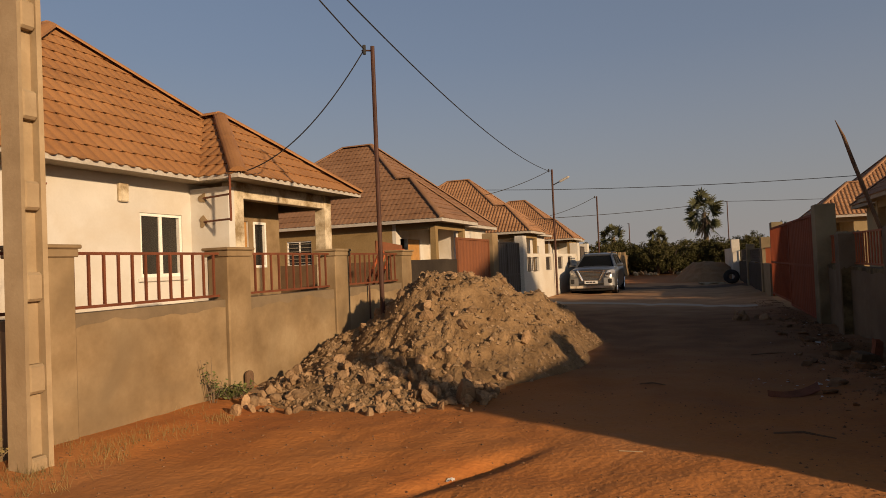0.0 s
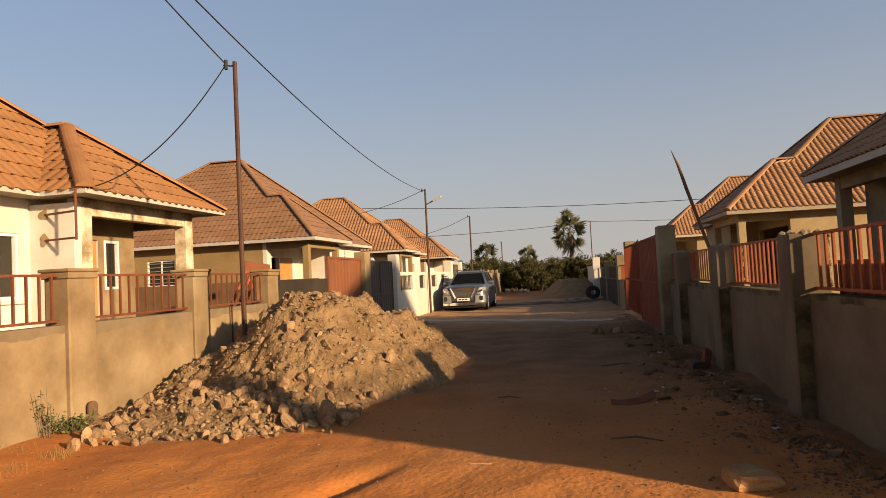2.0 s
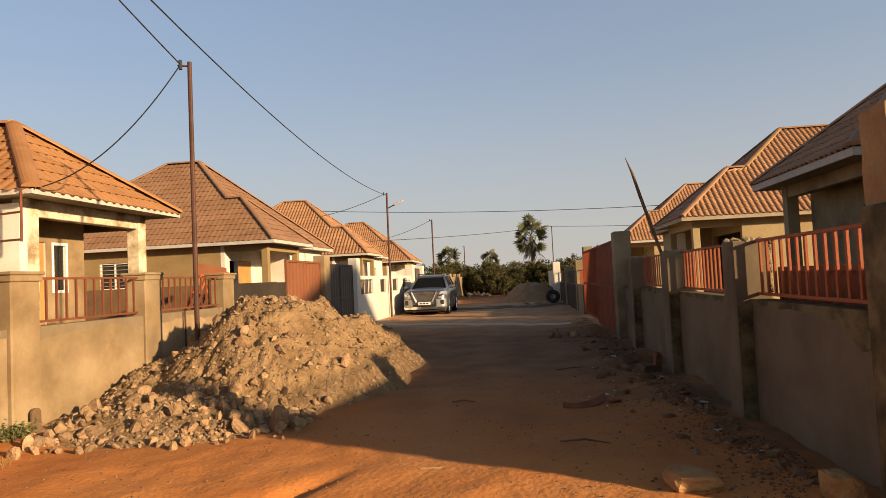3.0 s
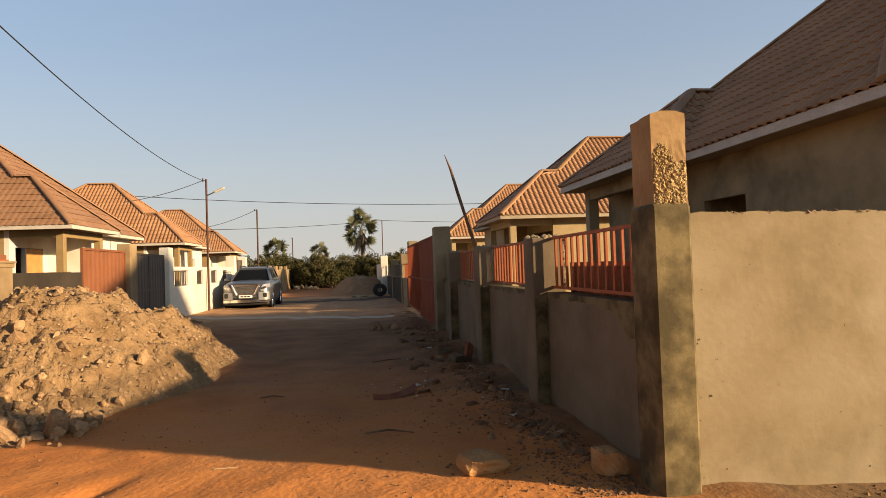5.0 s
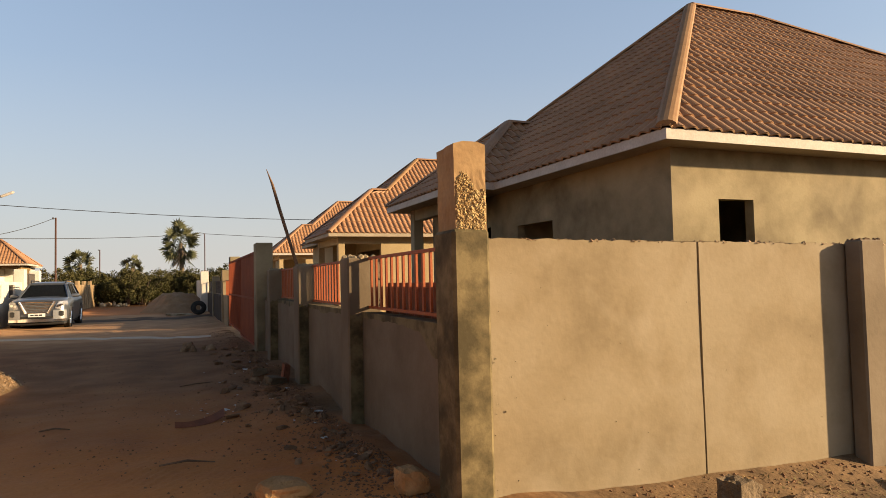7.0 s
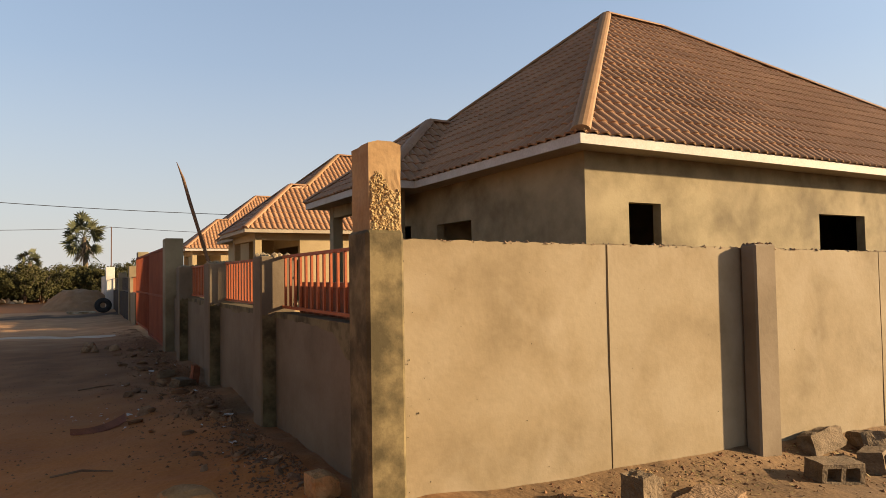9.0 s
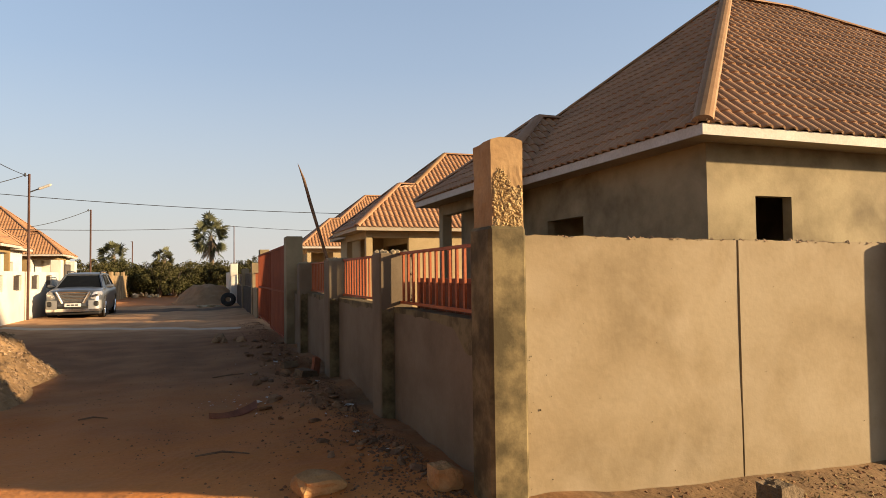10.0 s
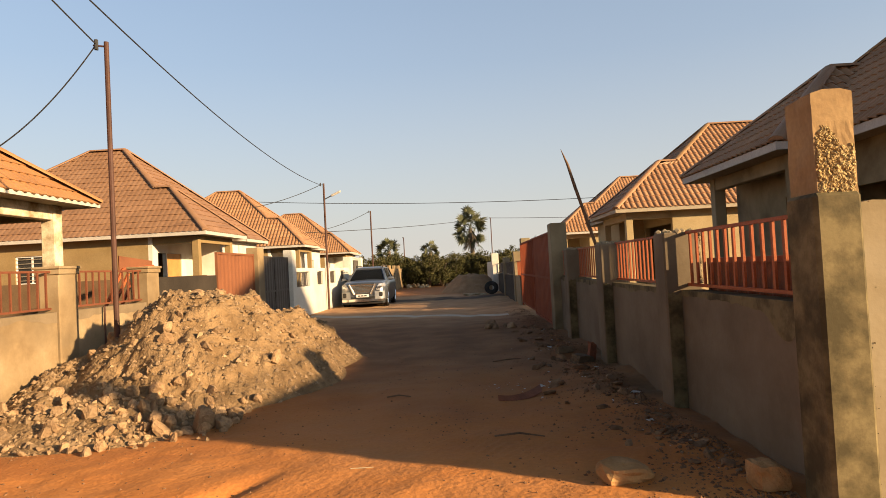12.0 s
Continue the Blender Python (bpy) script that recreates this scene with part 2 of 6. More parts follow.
RUST = material("rust_red_paint", [(0.115, 0.036, 0.017), (0.165, 0.055, 0.025)], 4, 50, 0.6, 0.15)
ORANGE = material("orange_red_primer", [(0.268, 0.064, 0.019), (0.332, 0.089, 0.028)], 3, 50, 0.6, 0.15)
GATE_RED = material("gate_red_primer", [(0.175, 0.040, 0.017), (0.240, 0.058, 0.024)], 1.5, 50, 0.75, 0.15, spec=0.15)
GATE_BROWN = material("gate_brown_primer", [(0.150, 0.058, 0.028), (0.205, 0.080, 0.037)], 1.5, 50, 0.7, 0.15, spec=0.2)
GATE_DARK = material("gate_dark_steel", [(0.055, 0.045, 0.038), (0.085, 0.07, 0.058)], 1.5, 50, 0.6, 0.1)
# dark block walls, near black because shade is put into the colour
SHADED_BLOCK = material("shaded_block_wall", [(0.024, 0.018, 0.013), (0.042, 0.032, 0.023)], 1.5, 40, 0.95, 0.3)
POST_C = material("post_concrete", [(0.290, 0.215, 0.128), (0.365, 0.280, 0.175)], 3, 40, 0.9, 0.12, stain=(0.250, 0.180, 0.104), stain_scale=2.0, grain=0.1)
STEEL = material("pole_brown_steel", [(0.048, 0.021, 0.014), (0.080, 0.036, 0.024)], 4, 40, 0.65, 0.1)
CABLE = material("cable_black", [(0.015, 0.014, 0.013), (0.025, 0.022, 0.02)], 10, 60, 0.7, 0)
CRACK = material("joint_dark", [(0.06, 0.045, 0.025), (0.10, 0.075, 0.04)], 6, 60, 0.95, 0.3)
TIMBER = material("weathered_wood", [(0.10, 0.06, 0.035), (0.17, 0.10, 0.055)], 6, 60, 0.85, 0.3)
DOOR_WOOD = material("door_wood", [(0.34, 0.17, 0.05), (0.45, 0.24, 0.075)], 3, 50, 0.5, 0.1)
ALU = material("white_window_frame", [(0.72, 0.70, 0.66), (0.78, 0.76, 0.72)], 4, 40, 0.45, 0)
LEAF = material("bush_leaf", [(0.046, 0.046, 0.018), (0.082, 0.074, 0.032)], 0.35, 8, 0.95, 0, vary=0.15, island=True, spec=0.03)
PALM_LEAF = material("palm_leaf", [(0.040, 0.044, 0.020), (0.080, 0.082, 0.040)], 0.6, 8, 0.7, 0, vary=0.3, island=True, spec=0.15)
BARK = material("bark", [(0.10, 0.075, 0.05), (0.17, 0.13, 0.09)], 5, 40, 0.95, 0.5)
DRY = material("dry_grass", [(0.16, 0.13, 0.05), (0.30, 0.22, 0.09)], 3, 20, 0.9, 0, vary=0.3, island=True)
GRILLE_M = material("grille_grey", [(0.10, 0.10, 0.10), (0.15, 0.15, 0.15)], 20, 80, 0.4, 0, metal=0.5)
# pale colour standing for sunlight in the streak across the street
STREAK_PALE = material("sun_streak_pale", [(0.46, 0.385, 0.295), (0.55, 0.47, 0.37)], 2, 30, 0.95, 0.3)
SAND = material("sand_heap", [(0.245, 0.152, 0.080), (0.315, 0.207, 0.118)], 2, 30, 0.95, 0.5)
CAR_PAINT = material("car_silver_blue", [(0.150, 0.165, 0.190), (0.175, 0.190, 0.215)], 2, 60, 0.28, 0, metal=0.7, spec=0.5)
CAR_SILVER = material("car_bumper_silver", [(0.25, 0.255, 0.265), (0.29, 0.295, 0.30)], 3, 60, 0.4, 0, metal=0.4)
CHROME = material("chrome", [(0.72, 0.70, 0.66), (0.76, 0.74, 0.70)], 5, 60, 0.15, 0, metal=1.0)
BLACK = material("black_plastic", [(0.018, 0.018, 0.018), (0.03, 0.03, 0.03)], 5, 60, 0.6, 0)
RUBBER = material("tyre_rubber", [(0.02, 0.019, 0.018), (0.05, 0.042, 0.035)], 5, 40, 0.9, 0.1)
PLATE_W = material("plate_white", [(0.62, 0.62, 0.6), (0.66, 0.66, 0.64)], 5, 40, 0.5, 0)
LAMP_GLASS = material("headlamp_glass", [(0.30, 0.30, 0.31), (0.36, 0.36, 0.37)], 8, 40, 0.12, 0, metal=0.4)


def glass(name, colour, rough=0.05):
    m = bpy.data.materials.new(name)
    m.use_nodes = True
    b = m.node_tree.nodes["Principled BSDF"]
    b.inputs["Base Color"].default_value = (*colour, 1)
    b.inputs["Roughness"].default_value = rough
    b.inputs["Transmission Weight"].default_value = 0.75
    b.inputs["IOR"].default_value = 1.2
    return m


GLASS = glass("window_glass", (0.14, 0.13, 0.115))
CAR_GLASS = glass("car_glass", (0.03, 0.034, 0.04))


# ---- mesh tools ----
class Shape:
    """Vertices and faces gathered in world metres, then linked as one mesh."""

    def __init__(self):
        self.v, self.f = [], []

    def face(self, pts):
        k = len(self.v)
        self.v += [tuple(p) for p in pts]
        self.f.append(tuple(range(k, k + len(pts))))

    def grid(self, rows):
        k, w = len(self.v), len(rows[0])
        for r in rows:
            self.v += [tuple(p) for p in r]
        for i in range(len(rows) - 1):
            for j in range(w - 1):
                a = k + i * w + j
                self.f.append((a, a + 1, a + w + 1, a + w))

    def box(self, x0, x1, y0, y1, z0, z1):
        k = len(self.v)
        self.v += [(x, y, z) for z in (z0, z1) for y in (y0, y1) for x in (x0, x1)]
        self.f += [tuple(k + i for i in q) for q in ((0, 2, 3, 1), (4, 5, 7, 6), (0, 1, 5, 4), (2, 6, 7, 3), (0, 4, 6, 2), (1, 3, 7, 5))]

    def cbox(self, x0, x1, y0, y1, z0, z1, c=0.012):
        """A box with chamfered edges."""
        bm = bmesh.new()
        bmesh.ops.create_cube(bm, size=1)
        for v in bm.verts:
            v.co = Vector(((x0 + x1) / 2 + v.co.x * (x1 - x0), (y0 + y1) / 2 + v.co.y * (y1 - y0), (z0 + z1) / 2 + v.co.z * (z1 - z0)))
        bmesh.ops.bevel(bm, geom=bm.edges[:], offset=c, segments=1, affect="EDGES")
        self.take(bm)

    def take(self, bm, m=None):
        if m is not None:
            bm.transform(m)
        bm.verts.index_update()
        k = len(self.v)
        self.v += [tuple(v.co) for v in bm.verts]
        self.f += [tuple(k + v.index for v in f.verts) for f in bm.faces]
        bm.free()

    def tube(self, pts, radii, n=8, caps=True):
        pts = [Vector(p) for p in pts]
        if not isinstance(radii, (list, tuple)):
            radii = [radii] * len(pts)
        rows = []
        for i, p in enumerate(pts):
            d = (pts[min(i + 1, len(pts) - 1)] - pts[max(i - 1, 0)]).normalized()
            a = d.cross(Vector((0.31, 0.17, 0.94)) if abs(d.z) < 0.9 else Vector((1, 0, 0))).normalized()
            b = d.cross(a)
            rows.append([p + radii[i] * (math.cos(t) * a + math.sin(t) * b) for t in [2 * math.pi * j / n for j in range(n + 1)]])
        self.grid(rows)
        if caps:
            self.face(rows[0][:-1][::-1])
            self.face(rows[-1][:-1])

    def mesh(self, name, mat, origin=(0, 0, 0), smooth=False):
        o = Vector(origin)
        me = bpy.data.meshes.new(name)
        me.from_pydata([(x - o.x, y - o.y, z - o.z) for x, y, z in self.v], [], self.f)
        if smooth:
            me.polygons.foreach_set("use_smooth", [True] * len(me.polygons))
        if mat:
            me.materials.append(mat)
        me.validate()
        return me


BASE = {}


def thing(name, at, label, category, group="", kind=""):
    """An empty at a thing's base, to which its parts are given."""
    ob = new(name)
    ob.empty_display_size = 0.2
    ob.location = at
    BASE[ob.name] = Vector(at)
    return tagged(ob, label, category, group, kind)


def part(name, shape, mat, parent, label="", smooth=False, kind=""):
    o = BASE[parent.name]
    ob = new(name, shape.mesh(name, mat, o, smooth))
    ob.parent = parent
    BASE[ob.name] = o
    return tagged(ob, label, "", "", kind)


def piece(name, mesh, parent, at):
    """One of many alike pieces: an object of its own on a shared mesh, at a place in the world."""
    ob = new(name, mesh)
    ob.parent = parent
    ob.location = Vector(at) - BASE[parent.name]
    return ob


def solo(name, shape, mat, label, category, kind="", smooth=False, origin=(0, 0, 0), group=""):
    ob = new(name, shape.mesh(name, mat, origin, smooth))
    ob.location = origin
    BASE[ob.name] = Vector(origin)
    return tagged(ob, label, category, group, kind)


def fbm(x, y, s, o=4):
    return noise.fractal(Vector((x * s, y * s, 3.7)), 1.0, 2.0, o)


def ease(a, b, x):
    t = min(1.0, max(0.0, (x - a) / (b - a)))
    return t * t * (3 - 2 * t)


def wall_shape(axis, f0, f1, u0, u1, z0, z1, holes=(), lump=0.0):
    """A wall with thickness f0..f1 across and u0..u1 along, with rectangular holes (ua, ub, za, zb) right through."""
    s = Shape()
    us = sorted({u0, u1, *[h[0] for h in holes], *[h[1] for h in holes]})
    zs = sorted({z0, z1, *[h[2] for h in holes], *[h[3] for h in holes]})
    us = [u for u in us if u0 <= u <= u1]
    zs = [z for z in zs if z0 <= z <= z1]

    def at(f, u, z):
        return (f, u, z) if axis == "x" else (u, f, z)

    def solid(i, j):
        if not (0 <= i < len(us) - 1 and 0 <= j < len(zs) - 1):
            return False
        u, z = (us[i] + us[i + 1]) / 2, (zs[j] + zs[j + 1]) / 2
        return not any(h[0] < u < h[1] and h[2] < z < h[3] for h in holes)

    for i in range(len(us) - 1):
        for j in range(len(zs) - 1):
            if not solid(i, j):
                continue
            a, b, c, d = us[i], us[i + 1], zs[j], zs[j + 1]
            for f in (f0, f1):
                s.face([at(f, a, c), at(f, b, c), at(f, b, d), at(f, a, d)])
            for di, dj, q in ((-1, 0, ((a, c), (a, d))), (1, 0, ((b, c), (b, d))), (0, -1, ((a, c), (b, c))), (0, 1, ((a, d), (b, d)))):
                if not solid(i + di, j + dj):
                    (p, r), (p2, r2) = q
                    s.face([at(f0, p, r), at(f1, p, r), at(f1, p2, r2), at(f0, p2, r2)])
    return s


# ---- ground ----
def ground_z(x, y):
    z = -0.004 * max(0.0, y)
    if x > 3.0 and y < 3.0:
        z -= 0.075 * (min(x, 11) - 3.0) * ease(3.2, 2.0, y) * ease(3.0, 4.5, x)
    near = ease(60, 25, math.hypot(x, y))
    if near > 0:
        z += near * (0.035 * (0.25 + 0.75 * ease(15, 6, y)) * fbm(x, y, 0.35, 2) + 0.020 * ease(14, 8, y) * fbm(x + 9, y, 1.6, 4 if y < 9 else 2))
        # banks of loose earth at the foot of both fences, wheel ruts between them
        z += near * 0.06 * ease(2.0, 2.9, x) * ease(2.3, 3.2, y) * (0.5 + fbm(x, y, 1.1))
        z += near * 0.05 * ease(-3.0, -3.8, x)
        for rut in (-0.2, 1.5):
            z -= near * 0.025 * ease(4.5, 7, y) * math.exp(-((x - rut - 0.3 * math.sin(y * 0.3)) / 0.25) ** 2)
        # a short rut and slanting tread marks where wheels have turned out of the street
        along, across = 0.5 * x + 0.866 * y, 0.866 * x - 0.5 * y
        z -= 0.055 * math.exp(-((across + 2.02) / 0.10) ** 2) * ease(1.6, 2.3, along) * ease(3.4, 2.7, along)
        tread = ease(-2.2, -1.7, across) * ease(1.2, 0.4, across) * ease(0.5, 1.5, y) * ease(5.2, 4.2, y)
        z += 0.006 * tread * max(0.0, noise.noise(Vector((x * 1.1, y * 1.1, 9))) + 0.25) * math.sin((across + 0.25 * x * y * 0.1) * 78 + 2.5 * noise.noise(Vector((x * 2, y * 2, 0)))) * (0.5 + noise.noise(Vector((x * 1.7, y * 1.7, 5))))
    return z


def span(points):
    out = []
    for a, b, step in points:
        k = max(1, round((b - a) / step))
        out += [a + (b - a) * i / k for i in range(k)]
    return out + [points[-1][1]]


gx = span([(-1500, -300, 300), (-300, -60, 60), (-60, -20, 5), (-20, -8, 1), (-8, -4.4, 0.2), (-4.4, -2, 0.055), (-2, 3.2, 0.028), (3.2, 5, 0.055), (5, 14, 0.15), (14, 30, 2), (30, 80, 10), (80, 300, 55), (300, 1500, 300)])
gy = span([(-1500, -300, 300), (-300, -60, 60), (-60, -10, 5), (-10, -2, 0.8), (-2, 0.8, 0.055), (0.8, 5, 0.028), (5, 9, 0.055), (9, 16, 0.12), (16, 35, 0.3), (35, 70, 1.5), (70, 150, 10), (150, 300, 50), (300, 1500, 300)])
g = Shape()
g.grid([[(x, y, ground_z(x, y)) for x in gx] for y in gy])
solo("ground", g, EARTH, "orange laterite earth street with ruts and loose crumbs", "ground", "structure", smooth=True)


# ---- rubble heap ----
def heap_z(x, y):
    """Height of the heap of soil above the ground."""
    best = 0.0
    for cx, cy, h, rx, ry in ((-2.25, 7.85, 1.2, 1.85, 2.35), (-2.05, 9.7, 0.85, 1.6, 2.3), (-3.35, 7.3, 0.5, 1.0, 1.7), (-2.6, 5.7, 0.24, 1.5, 1.2)):
        d = math.hypot((x - cx) / rx, (y - cy) / ry)
        best = max(best, h * min(1.0, 1.5 * (1 - d)) if d < 1 else 0)
    if best > 0:
        best += min(1, best * 3) * (0.09 * fbm(x, y, 1.3) + 0.075 * fbm(x, y, 4.0) + 0.05 * fbm(x, y, 11))
    return best


heap = thing("rubble_heap", (-2.3, 8, 0), "heap of pale dug soil and broken stones beside the street fence", "rubble heap")
s = Shape()
n = 150
s.grid([[(x, y, ground_z(x, y) - 0.03 + heap_z(x, y)) for x in [-4.02 + 3.9 * i / n for i in range(n + 1)]] for y in [4.3 + 8.2 * j / 260 for j in range(261)]])
part("soil", s, HEAP, heap, "pale clumpy soil", smooth=True)


def rock_mesh(name, mat, seed, sub=2):
    r = random.Random(seed)
    bm = bmesh.new()
    bmesh.ops.create_icosphere(bm, subdivisions=sub, radius=1)
    cuts = [(Vector((r.gauss(0, 1), r.gauss(0, 1), r.gauss(0, 1))).normalized(), r.uniform(0.45, 0.85)) for _ in range(9)]
    for v in bm.verts:
        for nrm, d in cuts:
            over = v.co.dot(nrm) - d
            if over > 0:
                v.co -= nrm * over
        v.co *= 1 + 0.10 * noise.noise(v.co * 3 + Vector((seed, 0, 0))) + 0.05 * noise.noise(v.co * 8 + Vector((0, seed, 0)))
    sh = Shape()
    sh.take(bm)
    return sh.mesh(name, mat)


ROCKS = [rock_mesh("stone", STONE, k, 2) for k in range(10)]
CLODS = [rock_mesh("clod", CLOD, 70 + k, 1) for k in range(8)]
SMALL_ROCKS = [rock_mesh("stone", STONE, 40 + k, 1) for k in range(8)]
rr = random.Random(5)


def put_rock(name, parent, x, y, size, meshes, sink=0.3, base=0.0):
    ob = piece(name, rr.choice(meshes), parent, (x, y, ground_z(x, y) + base + size * (0.62 - sink)))
    ob.rotation_euler = (rr.uniform(0, 6.3), rr.uniform(0, 6.3), rr.uniform(0, 6.3))
    ob.scale = (size * rr.uniform(0.8, 1.3), size * rr.uniform(0.7, 1.1), size * rr.uniform(0.6, 0.95))
    return ob


def put_clod(name, parent, x, y, size, meshes, sink=0.3):
    """A flat shard of dried mortar or earth lying on the ground."""
    ob = piece(name, rr.choice(meshes), parent, (x, y, ground_z(x, y) + size * 0.15))
    ob.rotation_euler = (rr.gauss(0, 0.3), rr.gauss(0, 0.3), rr.uniform(0, 6.3))
    ob.scale = (size * rr.uniform(0.9, 1.7), size * rr.uniform(0.6, 1.1), size * rr.uniform(0.3, 0.65))
    return ob


put_rock("stone", heap, -1.28, 5.25, 0.16, ROCKS, 0.1)
for k in range(290):
    u, w = rr.random(), rr.random()
    x = -3.55 + 2.5 * u
    y = 4.75 + 0.35 * u + 1.25 * w - 0.25 * abs(rr.gauss(0, 1))
    put_rock("stone", heap, x, y, 0.026 + 0.078 * rr.random() ** 2.6, ROCKS if rr.random() < 0.6 else SMALL_ROCKS, 0.25, max(0, heap_z(x, y) - 0.03))
for k in range(70):
    x, y = rr.uniform(-3.6, -0.9), rr.uniform(5.8, 9.6)
    hz = heap_z(x, y)
    if hz > 0.08:
        put_rock("stone", heap, x, y, 0.03 + 0.09 * rr.random() ** 3, SMALL_ROCKS, 0.35, hz - 0.03)


def crumbs(name, count, place, size, mat, parent=None, label="", category="", seed=1):
    """Many small angular crumbs as one mesh."""
    r = random.Random(seed)
    sh = Shape()
    for _ in range(count):
        x, y, z = place(r)
        if z is None:
            continue
        q = size * (0.4 + r.random() ** 2 * 1.6)
        a = r.uniform(0, 6.28)
        k = len(sh.v)
        for i in range(5):
            t = a + i * 1.2566 + r.uniform(-0.3, 0.3)
            sh.v.append((x + q * math.cos(t) * r.uniform(0.7, 1.2), y + q * math.sin(t) * r.uniform(0.7, 1.2), z - 0.35 * q + q * r.uniform(0, 0.45)))
        sh.v.append((x + q * r.uniform(-0.3, 0.3), y + q * r.uniform(-0.3, 0.3), z + q * r.uniform(0.5, 0.85)))
        sh.f += [(k + i, k + (i + 1) % 5, k + 5) for i in range(5)]
    if parent:
        return part(name, sh, mat, parent, label, kind="stuff")
    return solo(name, sh, mat, label, category, "stuff")


def on_heap(r):
    x, y = r.uniform(-3.9, -0.4), r.uniform(4.6, 11.6)
    hz = heap_z(x, y)
    return x, y, (ground_z(x, y) - 0.03 + hz if hz > 0.05 or r.random() < 0.25 else None)


crumbs("gravel", 9500, on_heap, 0.024, PEBBLE, heap, "pale gravel and clods", seed=2)


def by_right_wall(r):
    y = 2.6 + 17.4 * r.random() ** 1.4
    c = noise.noise(Vector((y * 1.4, 7, 0)))
    x = 3.08 - abs(r.gauss(0, 0.32 + 0.3 * c))
    return x, y, ground_z(x, y)


crumbs("wall_foot_rubble", 7000, by_right_wall, 0.011, LITTER_M, label="scattered clods and broken plaster at the foot of the wall", category="rubble", seed=3)


def on_street(r):
    while True:
        x, y = r.uniform(-3.6, 3.0), -0.5 + 14 * r.random() ** 1.5
        if noise.noise(Vector((x * 0.9, y * 0.9, 3))) > r.uniform(-0.5, 0.4):
            break
    return x, y, ground_z(x, y)


crumbs("street_gravel", 5200, on_street, 0.0085, LITTER_M, label="small stones and crumbs lying on the street", category="gravel", seed=4)


def by_south_wall(r):
    x = r.uniform(4.2, 11)
    y = 2.6 - abs(r.gauss(0, 0.45))
    return x, y, ground_z(x, y)


crumbs("south_wall_rubble", 1500, by_south_wall, 0.012, LITTER_M, label="broken mortar and earth along the plastered wall", category="rubble", seed=6)


# ---- pillars, rails and fences ----
def pillar(name, x0, x1, y0, y1, z1, mat, label, cap=0.0, zb=-0.3, group=""):
    t = thing(name, ((x0 + x1) / 2, (y0 + y1) / 2, 0), label, "pillar", group)
    sh = Shape()
    sh.cbox(x0, x1, y0, y1, zb, z1 - (0.07 if cap else 0), 0.015)
    part("shaft", sh, mat, t)
    if cap:
        sh = Shape()
        sh.cbox(x0 - cap * 0.5, x1 + cap * 0.5, y0 - cap * 0.5, y1 + cap * 0.5, z1 - 0.07 - 0.035, z1 - 0.035, 0.008)
        sh.cbox(x0 - cap, x1 + cap, y0 - cap, y1 + cap, z1 - 0.036, z1, 0.01)
        part("cap", sh, mat, t, "projecting cast cap")
    return t


def railing(x, y0, y1, z0, z1, bars, mat, label, width=0.014, deep=0.014, group=""):
    """A welded rail panel along y: two flats and upright bars."""
    t = thing("railing", (x, (y0 + y1) / 2, z0), label, "railing", group)
    for name, z in (("bottom_rail", z0 + 0.03), ("top_rail", z1 - 0.03)):
        sh = Shape()
        sh.box(x - 0.014, x + 0.014, y0, y1, z - 0.013, z + 0.013)
        part(name, sh, mat, t)
    sh = Shape()
    sh.box(-deep, deep, -width, width, z0 + 0.044, z1 - 0.044)
    me = sh.mesh("bar", mat)
    for i in range(bars):
        piece("bar", me, t, (x, y0 + (y1 - y0) * (i + 0.5) / bars, 0))
    return t


LX = -3.907
low_walls = [(0.6, 2.6), (2.98, 4.9), (5.31, 7.26), (7.66, 9.6)]
for y0, y1 in low_walls:
    w = wall_shape("x", LX - 0.2, LX - 0.03, y0, y1, -0.3, 1.07)
    solo("low_wall", w, PLASTER_L, "tan cement-plastered low fence wall with stains", "wall", "structure")
for y1 in (3.0, 5.33, 7.68, 10.02):
    pillar("fence_pillar", LX - 0.30, LX, y1 - 0.40, y1, 1.66, PLASTER_L, "tan plastered fence pillar with a projecting cap", 0.04, group="street fence pillars")
for y0, y1 in low_walls:
    m = Shape()
    ys = [y0 + (y1 - y0) * i / 40 for i in range(41)]
    for f in (LX - 0.027, LX - 0.2035):
        m.grid([[(f, y, 1.074) for y in ys], [(f, y, 0.97 - 0.09 * noise.noise(Vector((y * 1.6, 8, 0))) - 0.03 * noise.noise(Vector((y * 6, 2, 0)))) for y in ys]])
    m.grid([[(f, y, 1.074) for y in ys] for f in (LX - 0.027, LX - 0.2035)])
    solo("wall_coping", m, DAMP_GREY, "grey damp cement along the top of the fence wall", "coping", "structure")
for (y0, y1), nb in zip(low_walls, (14, 12, 12, 12)):
    railing(LX - 0.11, y0, y1, 1.09, 1.62, nb, RUST, "rust-red welded steel railing on the low wall", 0.011, 0.011, group="street fence railings")

RX = 3.127
r_walls = [(2.80, 5.2), (5.52, 8.03), (8.40, 10.98), (11.33, 12.85)]
for y0, y1 in r_walls:
    solo("low_wall", wall_shape("x", RX + 0.145, RX + 0.3, y0, y1, -0.3, 1.06), FENCE_SHADE_PIER, "grey-brown plastered low fence wall with damp edges, darkened for shade", "wall", "structure")
    railing(RX + 0.22, y0, y1, 1.08, 1.62, max(10, round((y1 - y0) / 0.158)), ORANGE, "orange-red primed steel slat railing on the low wall", 0.017, 0.009, group="orange slat railings")
